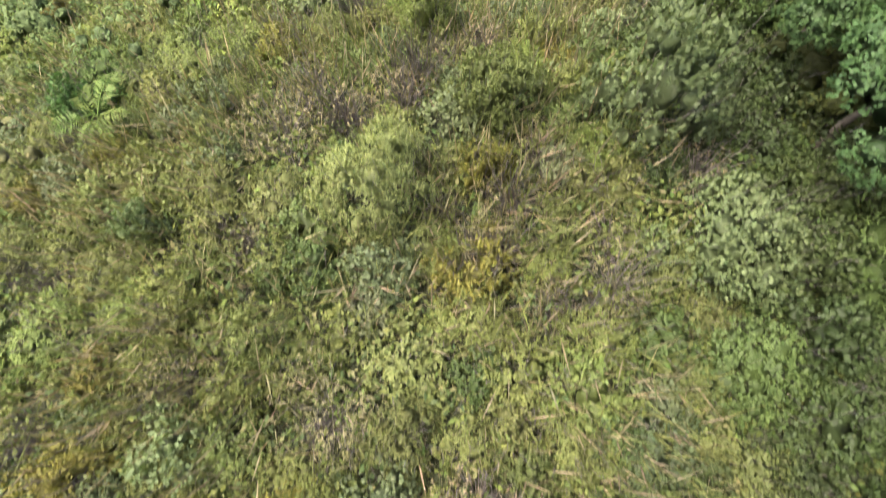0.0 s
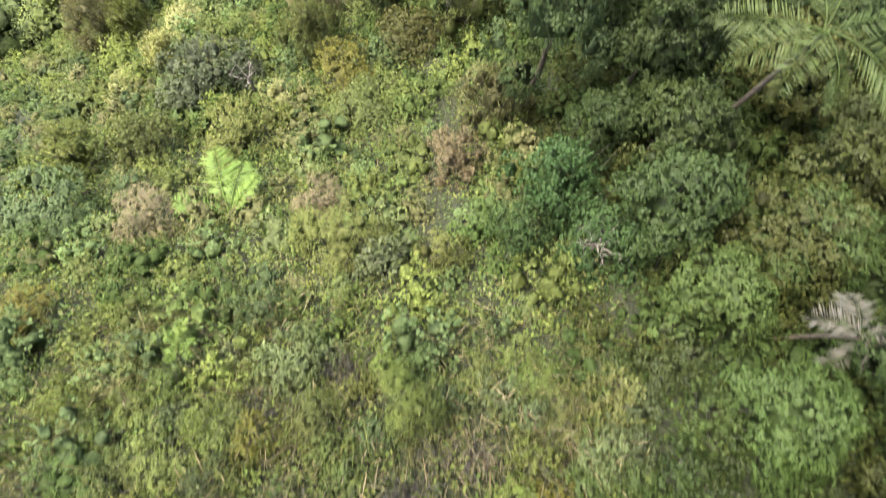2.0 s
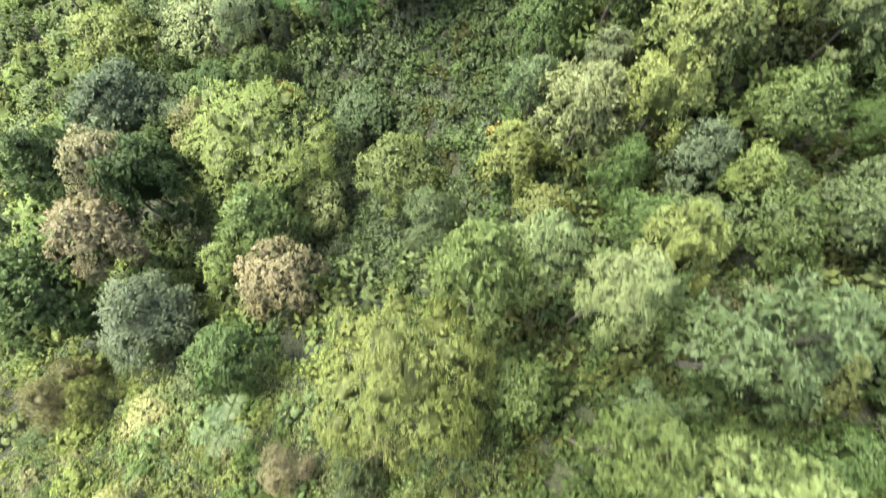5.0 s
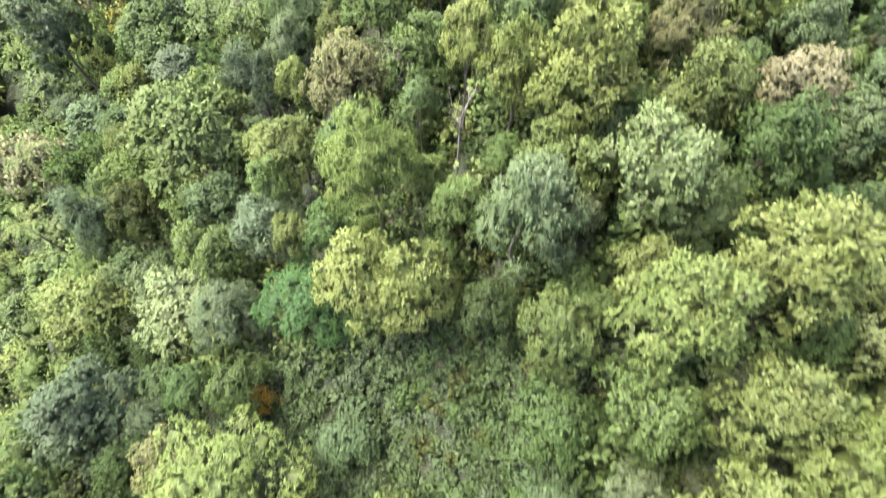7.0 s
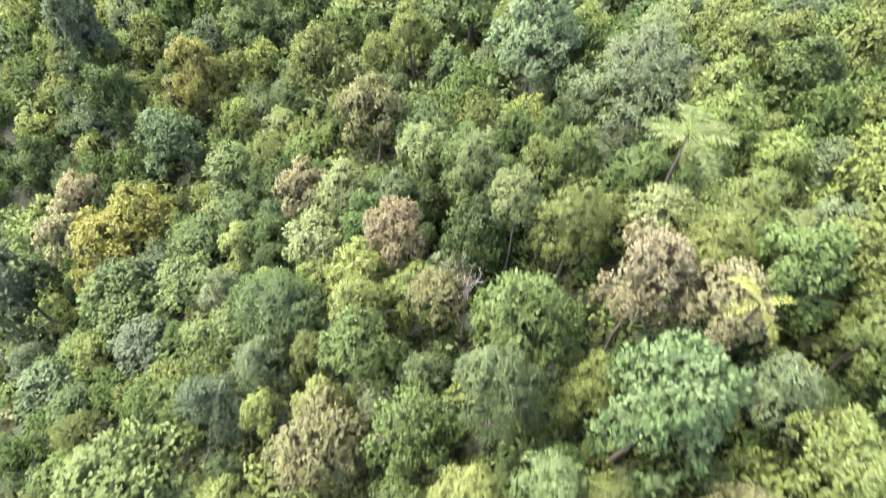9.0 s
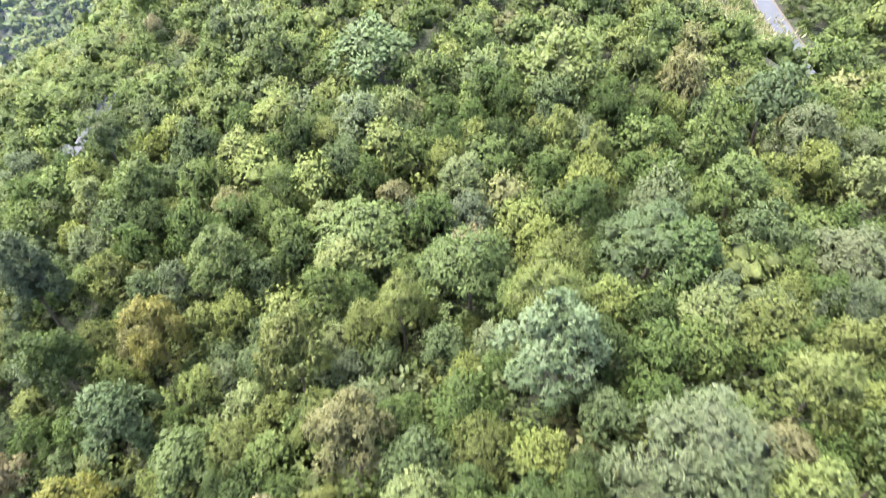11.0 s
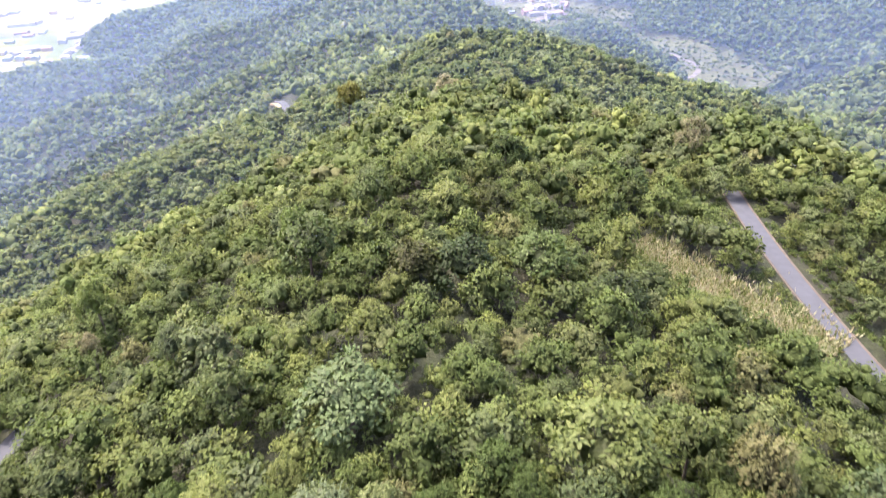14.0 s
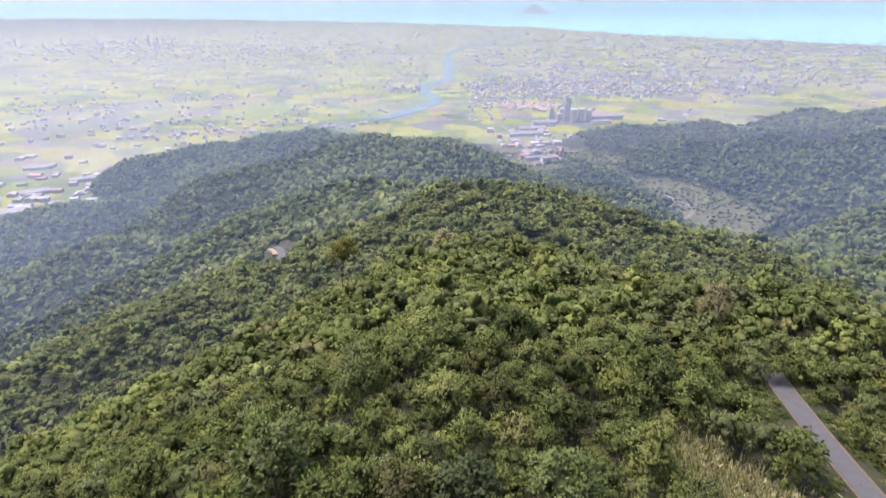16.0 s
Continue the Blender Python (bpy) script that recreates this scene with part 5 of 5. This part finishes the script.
ribbon("river", curve_through([(-260, 2560), (-170, 2640), (-110, 2780), (-30, 2960), (-25, 3120), (-105, 3330), (-60, 3650), (45, 3900), (40, 4500), (20, 5700), (300, 6800), (1000, 8600)]),
       60, WATER, 1.5, 1.0, False, True, "turquoise river winding through the plain", "river")
ribbon("track", curve_through([(500, 1560), (530, 1480), (520, 1430), (470, 1360), (430, 1300), (400, 1230)]), 10, TRACK, 0.6, 0.5, True, False,
       "white gravel track in the valley floor", "track")
ribbon("track", curve_through([(420, 1490), (480, 1475), (540, 1480)]), 9, TRACK, 0.6, 0.5, True, False, "white gravel track in the valley floor", "track")
ribbon("bare_field", curve_through([(395, 1330), (430, 1400), (440, 1460)]), 75, EARTH, 0.4, 0.4, True, False, "bare brown ground on the valley floor", "field")
ribbon("quarry_floor", curve_through([(230, 1790), (275, 1850), (300, 1930), (280, 2050)]), 70, TRACK, 0.5, 0.5, True, True, "pale quarry yard at the foot of the hill", "quarry")
ribbon("ploughed_field", curve_through([(240, 2880), (330, 2930), (470, 2850)]), 170, EARTH, 0.8, 0.5, True, True, "broad ploughed field beside the town", "field")
ribbon("ploughed_field", curve_through([(480, 2760), (600, 2700), (690, 2600)]), 120, EARTH, 0.8, 0.5, True, True, "long ploughed field beside the town", "field")
ribbon("valley_road", curve_through([(330, 1700), (260, 1900), (240, 2200), (200, 2500), (150, 3000)]), 14, TRACK, 0.7, 0.5, True, True, "pale road out of the valley", "road")

# base colour plus emission that stands in for distant daylight and haze
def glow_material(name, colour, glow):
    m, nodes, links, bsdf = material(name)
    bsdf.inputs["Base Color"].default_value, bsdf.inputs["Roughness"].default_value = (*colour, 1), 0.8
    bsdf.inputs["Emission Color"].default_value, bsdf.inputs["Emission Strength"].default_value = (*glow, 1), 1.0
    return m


SEA = glow_material("glowing_sea", (0.06, 0.2, 0.22), (0.15, 0.36, 0.38))      # the bright distance behind everything, its light put in as emission
SKYLINE = glow_material("glowing_horizon", (0.05, 0.05, 0.05), (0.31, 0.37, 0.4))
az = np.radians(np.linspace(-62, 62, 125))
shore = np.interp(az, coast_az, coast_r) * (1 + 0.012 * np.sin(az * 60))
far_r = shore[:, None] * (160000 / shore)[:, None] ** np.linspace(0, 1, 26)[None]
sxx, syy = FAR_EYE[0] + far_r * np.sin(az)[:, None], FAR_EYE[1] + far_r * np.cos(az)[:, None]
sxx, syy, szz, _ = fold(sxx, syy, np.full_like(sxx, 9.0))
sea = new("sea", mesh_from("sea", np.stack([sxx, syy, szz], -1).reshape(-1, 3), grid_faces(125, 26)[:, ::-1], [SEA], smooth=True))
tagged(sea, "pale turquoise sea along the far coast", "sea", kind="structure")

u, v = np.meshgrid(np.linspace(-1, 1, 41), np.linspace(-1, 1, 15), indexing="ij")
ix, iy = 2900 + u * 900, 22300 + v * 700
iz = 4 + 330 * np.clip(np.exp(-((u + 0.05) / 0.3) ** 2) * 0.9 + 0.35 * np.exp(-((u - 0.35) / 0.35) ** 2) - 0.12, 0, 2) * (1 - v * v)
ix, iy, iz, _ = fold(ix, iy, iz)
# haze over the island is put into its emission
isle = new("island", mesh_from("island", np.stack([ix, iy, iz], -1).reshape(-1, 3), grid_faces(41, 15), [glow_material("glowing_island", (0.04, 0.06, 0.07), (0.16, 0.235, 0.265))], smooth=True))
tagged(isle, "small peaked island out at sea", "island", kind="structure")


def painted_material():
    """Plaster and sheet roofs of far houses; colour of each house from the mesh."""
    m, nodes, links, bsdf = material("house_walls")
    a = nodes.new("ShaderNodeAttribute")
    a.attribute_name = "leaf"
    c = mixrgb(nodes, links, "MIX", noise_fac(nodes, links, 0.3, 3.0), a.outputs["Color"], mixrgb(nodes, links, "MULTIPLY", 1.0, a.outputs["Color"], (0.8, 0.8, 0.8)))
    links.new(c, bsdf.inputs["Base Color"])
    bsdf.inputs["Roughness"].default_value = 0.7
    return m


HOUSE = painted_material()
BOX_V = np.array([(-1, -1, 0), (1, -1, 0), (1, 1, 0), (-1, 1, 0), (-1, -1, 1), (1, -1, 1), (1, 1, 1), (-1, 1, 1), (-1, 0, 1.35), (1, 0, 1.35)], float)
BOX_F = np.array([(0, 1, 5), (0, 5, 4), (1, 2, 6), (1, 6, 5), (2, 3, 7), (2, 7, 6), (3, 0, 4), (3, 4, 7), (4, 5, 9), (4, 9, 8), (6, 7, 8), (6, 8, 9), (5, 6, 9), (7, 4, 8)])
WALLS = np.array([(0.42, 0.4, 0.38), (0.36, 0.35, 0.35), (0.5, 0.49, 0.47), (0.4, 0.37, 0.36), (0.36, 0.38, 0.42), (0.42, 0.34, 0.3)])
ROOFS = np.array([(0.36, 0.36, 0.36), (0.31, 0.3, 0.29), (0.26, 0.32, 0.38), (0.38, 0.26, 0.21), (0.46, 0.46, 0.47), (0.27, 0.32, 0.29)])


def houses(name, label, places, long_, tall, rg):
    """Small far houses with pitched roofs, joined."""
    V, Fc, C, n = [], [], [], 0
    for (x, y), L, h in zip(places, long_, tall):
        a = rg.choice([0.2, 0.2 + math.pi / 2]) + rg.normal() * 0.08
        v = BOX_V * (L / 2, L / 2 * rg.uniform(0.5, 0.9), h)
        vx, vy = v[:, 0] * math.cos(a) - v[:, 1] * math.sin(a) + x, v[:, 0] * math.sin(a) + v[:, 1] * math.cos(a) + y
        X, Y, Z, _ = fold(vx, vy, v[:, 2] + float(ground_z(x, y)) - 0.3)
        c = np.repeat(WALLS[rg.integers(6)][None], 10, 0)
        c[4:] = ROOFS[rg.integers(6)] if rg.random() < 0.8 else c[4:]
        V.append(np.stack([X, Y, Z], -1)), Fc.append(BOX_F + n), C.append(c)
        n += 10
    ob = new(name, mesh_from(name, np.concatenate(V), np.concatenate(Fc), [HOUSE], np.concatenate(C)))
    return tagged(ob, label, "houses", kind="stuff")


rg = np.random.default_rng(21)
spots, longs, talls = [], [], []
for cx, cy, sx_, sy_, n, lo, hi, t0, t1 in ((596, 3390, 420, 170, 420, 12, 34, 6, 16), (1150, 3700, 420, 200, 300, 12, 36, 6, 18), (250, 3050, 160, 200, 120, 10, 26, 5, 10),
                                           (-900, 1600, 130, 190, 60, 14, 45, 5, 9), (-650, 2300, 260, 160, 110, 12, 30, 5, 10), (-1500, 2600, 400, 300, 170, 12, 34, 5, 10),
                                           (-2700, 6400, 900, 700, 420, 20, 60, 5, 13), (-900, 5600, 900, 500, 200, 16, 44, 6, 14), (1900, 4700, 900, 500, 240, 18, 70, 6, 16),
                                           (3000, 6300, 900, 500, 200, 20, 80, 6, 16), (300, 2150, 60, 160, 50, 12, 40, 6, 14), (0, 8500, 2600, 1300, 260, 25, 70, 8, 20),
                                           (-300, 3600, 1300, 900, 420, 12, 30, 5, 9)):
    x, y = rg.normal(cx, sx_, n), rg.normal(cy, sy_, n)
    ok = (ground_z(x, y) < 9) & (np.hypot(x, y - 137) > 1150) & (np.abs(x + 60) > 160) | (y > 3300) & (ground_z(x, y) < 9) & (np.abs(x - 30) > 110)
    spots += list(zip(x[ok], y[ok]))
    longs += list(rg.uniform(lo, hi, ok.sum()) * 0.7)
    talls += list(rg.uniform(t0, t1, ok.sum()))
houses("town_houses", "pale houses and sheds scattered over the plain", spots, longs, talls, rg)

# open woodland on the valley floor
xs, ys = scatter(rg, 130, 1000, 900, 2000, 10.5, 0.45)
ok = ((ground_z(xs, ys) < 10) | in_valley(xs, ys, 75)) & (np.hypot(xs - 470, ys - 1384) > 60) & (np.hypot(xs - 270, ys - 1880) > 80) & (rg.random(len(xs)) < 0.55)
xs, ys = xs[ok], ys[ok]
valley = joined_trees("valley_scrub", FARP, xs, ys, rg.uniform(0.9, 2.2, len(xs)), rg.uniform(0.35, 0.7, len(xs)), rg, tones_for(rg, len(xs)) * 1.1, LEAF_FAR)
tagged(valley, "scattered trees and scrub on the valley floor", "scrub", kind="stuff")

# clumps of trees on the plain
xs, ys = rg.uniform(-3200, 3400, 700), 1200 + rg.exponential(1500, 700)
ok = (ground_z(xs, ys) < 9) & (np.abs(xs) < 0.8 * ys) & (np.hypot(xs, ys - 137) > 1150)
xs, ys = np.repeat(xs[ok], 3) + rg.normal(0, 16, ok.sum() * 3), np.repeat(ys[ok], 3) + rg.normal(0, 8, ok.sum() * 3)
V, Fc, C, n = [], [], [], 0
for x, y in zip(xs, ys):
    v, f, c, _ = FARP[rg.integers(8)]
    w = v * rg.uniform(0.6, 1.4)
    X, Y, Z, _ = fold(w[:, 0] + x, w[:, 1] + y, w[:, 2] * 0.4)
    V.append(np.stack([X, Y, Z], -1)), Fc.append(f + n), C.append(c * np.array(GREENGREY) * 1.2)
    n += len(v)
copses = new("copses", mesh_from("copses", np.concatenate(V), np.concatenate(Fc), [LEAF_FAR], np.concatenate(C)))
tagged(copses, "dark hedges and copses between the fields", "trees", kind="stuff")

CONCRETE = plain_material("works_concrete", (0.5, 0.49, 0.47), 0.85, 0.75, 0.05)
SHEET = plain_material("works_roof", (0.22, 0.23, 0.25), 0.6, 0.8, 0.04)
STEEL = plain_material("pylon_steel", (0.55, 0.56, 0.57), 0.5, 0.85, 0.5)


def at_plain(x, y, z=0.0):
    X, Y, Z, s = fold(np.array([x]), np.array([y]), np.array([z]))
    return float(X[0]), float(Y[0]), float(Z[0]), float(s[0])


def bm_mesh(name, bm, mat):
    me = bpy.data.meshes.new(name)
    bm.to_mesh(me)
    bm.free()
    me.materials.append(mat)
    return me


def silo(x, y, r, h):
    X, Y, Z, s = at_plain(x, y)
    bm = bmesh.new()
    bmesh.ops.create_cone(bm, cap_ends=True, segments=20, radius1=r, radius2=r, depth=h, matrix=Matrix.Translation((0, 0, h / 2)))
    bmesh.ops.create_cone(bm, cap_ends=True, segments=20, radius1=r * 1.02, radius2=r * 0.3, depth=h * 0.08, matrix=Matrix.Translation((0, 0, h * 1.04)))
    ob = new("silo", bm_mesh("silo", bm, CONCRETE))
    ob.matrix_basis = Matrix.Translation((X, Y, Z)) @ Matrix.Diagonal((s, s, s, 1))
    return tagged(ob, "grey concrete silo of the works in the plain", "silo", "works silos")


for x, y, r, h in ((470, 2500, 13, 46), (500, 2510, 13, 46), (530, 2520, 11, 40), (440, 2560, 10, 38), (415, 2480, 9, 34)):
    silo(x, y, r, h)


def works_tower(x, y, w, h):
    """The stepped kiln tower: floors on columns."""
    X, Y, Z, s = at_plain(x, y)
    root = new("works_tower")
    root.matrix_basis = Matrix.Translation((X, Y, Z)) @ Matrix.Diagonal((s, s, s, 1))
    for k in range(6):
        bm = bmesh.new()
        ww = w * (1 - 0.06 * k)
        bmesh.ops.create_cube(bm, size=1, matrix=Matrix.Translation((0, 0, h * (k + 0.42) / 6)) @ Matrix.Diagonal((ww, ww * 0.8, h / 6 * 0.86, 1)))
        new("storey", bm_mesh("storey", bm, CONCRETE)).parent = root
        bm = bmesh.new()
        bmesh.ops.create_cube(bm, size=1, matrix=Matrix.Translation((0, 0, h * (k + 0.93) / 6)) @ Matrix.Diagonal((ww * 1.15, ww * 0.95, h / 6 * 0.14, 1)))
        new("deck", bm_mesh("deck", bm, SHEET)).parent = root
    return tagged(root, "tall stepped concrete tower of the works", "tower")


works_tower(455, 2540, 26, 82)
works_tower(395, 2520, 20, 48)


def shed(x, y, length, width, h, turn, roof_colour=SHEET):
    """A long shed: walls, pitched roof."""
    X, Y, Z, s = at_plain(x, y)
    root = new("shed")
    root.matrix_basis = pose(X, Y, Z, 0, 0, turn) @ Matrix.Diagonal((s, s, s, 1))
    bm = bmesh.new()
    bmesh.ops.create_cube(bm, size=1, matrix=Matrix.Translation((0, 0, h / 2)) @ Matrix.Diagonal((length, width, h, 1)))
    new("wall", bm_mesh("wall", bm, CONCRETE)).parent = root
    bm = bmesh.new()
    vs = [bm.verts.new(p) for p in ((-length / 2 - 1, -width / 2 - 1, h), (length / 2 + 1, -width / 2 - 1, h), (length / 2 + 1, width / 2 + 1, h), (-length / 2 - 1, width / 2 + 1, h),
                                    (-length / 2 - 1, 0, h + width * 0.18), (length / 2 + 1, 0, h + width * 0.18))]
    for f in ((0, 1, 5, 4), (2, 3, 4, 5), (1, 2, 5), (3, 0, 4), (0, 3, 2, 1)):
        bm.faces.new([vs[i] for i in f])
    new("roof", bm_mesh("roof", bm, roof_colour)).parent = root
    return tagged(root, "long pale industrial shed with a pitched roof", "shed", "industrial sheds")


for x, y, L, w, h, a in ((300, 2330, 90, 34, 12, 8), (270, 2250, 110, 30, 10, 8), (350, 2420, 80, 36, 16, 8), (330, 2290, 60, 24, 10, 98), (600, 2560, 120, 34, 14, 12),
                         (560, 2460, 70, 26, 12, 12), (250, 1905, 50, 18, 9, 20), (285, 1880, 36, 16, 14, 20), (240, 1960, 60, 18, 8, 100),
                         (-920, 1570, 60, 26, 7, 35), (-860, 1690, 80, 24, 7, 35), (-800, 1290, 60, 30, 6, 20), (-880, 1420, 70, 30, 7, 25), (-790, 1780, 90, 34, 8, 30),
                         (-1050, 1800, 60, 24, 7, 20), (-960, 1490, 44, 20, 7, 120)):
    shed(x, y, L, w, h, a)
for x, y, w, h in ((-2850, 6800, 34, 95), (-2760, 6780, 30, 80), (-2500, 6500, 30, 60), (-3050, 6300, 30, 55), (-3900, 6400, 32, 80)):
    works_tower(x, y, w, h)["label"] = "pale high-rise block in the far town"


def pylon(x, y, h):
    """A lattice pylon: legs, braces and cross-arms."""
    root = new("pylon")
    root.location = (x, y, float(ground_z(x, y)) + 2)
    for a in range(4):
        c, s = (1, -1)[a % 2], (1, -1)[a // 2]
        p = Pile()
        tube(p, [(3.2 * c, 3.2 * s, -4), (1.2 * c, 1.2 * s, h * 0.6), (0.4 * c, 0.4 * s, h)], 0.3, 0.2, 4)
        new("leg", to_mesh("leg", p, STEEL)).parent = root
    for k in range(6):
        z, w = h * (0.1 + 0.13 * k), 3.0 - 0.38 * k
        p = Pile()
        for sg in (-1, 1):
            tube(p, [(-w, sg * w, z), (w * 0.85, sg * w * 0.85, z + h * 0.13)], 0.13, 0.13, 4)
            tube(p, [(w, sg * w, z), (-w * 0.85, sg * w * 0.85, z + h * 0.13)], 0.13, 0.13, 4)
        new("brace", to_mesh("brace", p, STEEL)).parent = root
    for z in (0.74, 0.84, 0.94):
        p = Pile()
        tube(p, [(-4.5, 0, h * z), (0, 0, h * z + 1), (4.5, 0, h * z)], 0.2, 0.2, 4)
        new("cross_arm", to_mesh("cross_arm", p, STEEL)).parent = root
    return tagged(root, "pale steel lattice pylon on the wooded spur", "pylon")


pylon(-540, 1632, 36)


# thin summer haze, denser with distance, imitated by added rings of tinted sheet
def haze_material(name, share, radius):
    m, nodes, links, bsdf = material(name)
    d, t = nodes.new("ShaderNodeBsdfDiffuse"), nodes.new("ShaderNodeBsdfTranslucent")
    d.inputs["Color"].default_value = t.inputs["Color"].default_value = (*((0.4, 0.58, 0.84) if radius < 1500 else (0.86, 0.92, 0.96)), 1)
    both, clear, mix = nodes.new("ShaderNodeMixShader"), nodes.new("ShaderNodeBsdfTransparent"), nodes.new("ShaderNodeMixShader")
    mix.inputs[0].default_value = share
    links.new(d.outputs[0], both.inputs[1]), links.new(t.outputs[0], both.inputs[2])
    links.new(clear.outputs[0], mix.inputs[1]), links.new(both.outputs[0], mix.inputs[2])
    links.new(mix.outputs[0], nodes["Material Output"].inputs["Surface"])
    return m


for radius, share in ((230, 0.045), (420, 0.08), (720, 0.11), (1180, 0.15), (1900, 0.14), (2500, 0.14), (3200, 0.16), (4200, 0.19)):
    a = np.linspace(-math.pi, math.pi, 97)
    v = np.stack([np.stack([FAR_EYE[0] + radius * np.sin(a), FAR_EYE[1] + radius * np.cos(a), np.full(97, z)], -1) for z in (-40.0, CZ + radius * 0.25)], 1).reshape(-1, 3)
    h = new("haze", mesh_from("haze", v, grid_faces(97, 2), [haze_material("haze_sheet", share, radius)], smooth=True))
    tagged(h, "thin tinted sheet standing in for haze over the plain", "haze", kind="structure")

# an added glowing band for the bright, hazy skyline behind the sea
a = np.linspace(-math.pi, math.pi, 97)
v = np.stack([np.stack([FAR_EYE[0] + 4860 * np.sin(a), FAR_EYE[1] + 4860 * np.cos(a), np.full(97, z)], -1) for z in (CZ - 600.0, CZ + 420.0)], 1).reshape(-1, 3)
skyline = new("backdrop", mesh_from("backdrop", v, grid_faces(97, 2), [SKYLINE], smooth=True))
tagged(skyline, "glowing backdrop of pale hazy sky low over the horizon", "sky", kind="structure")
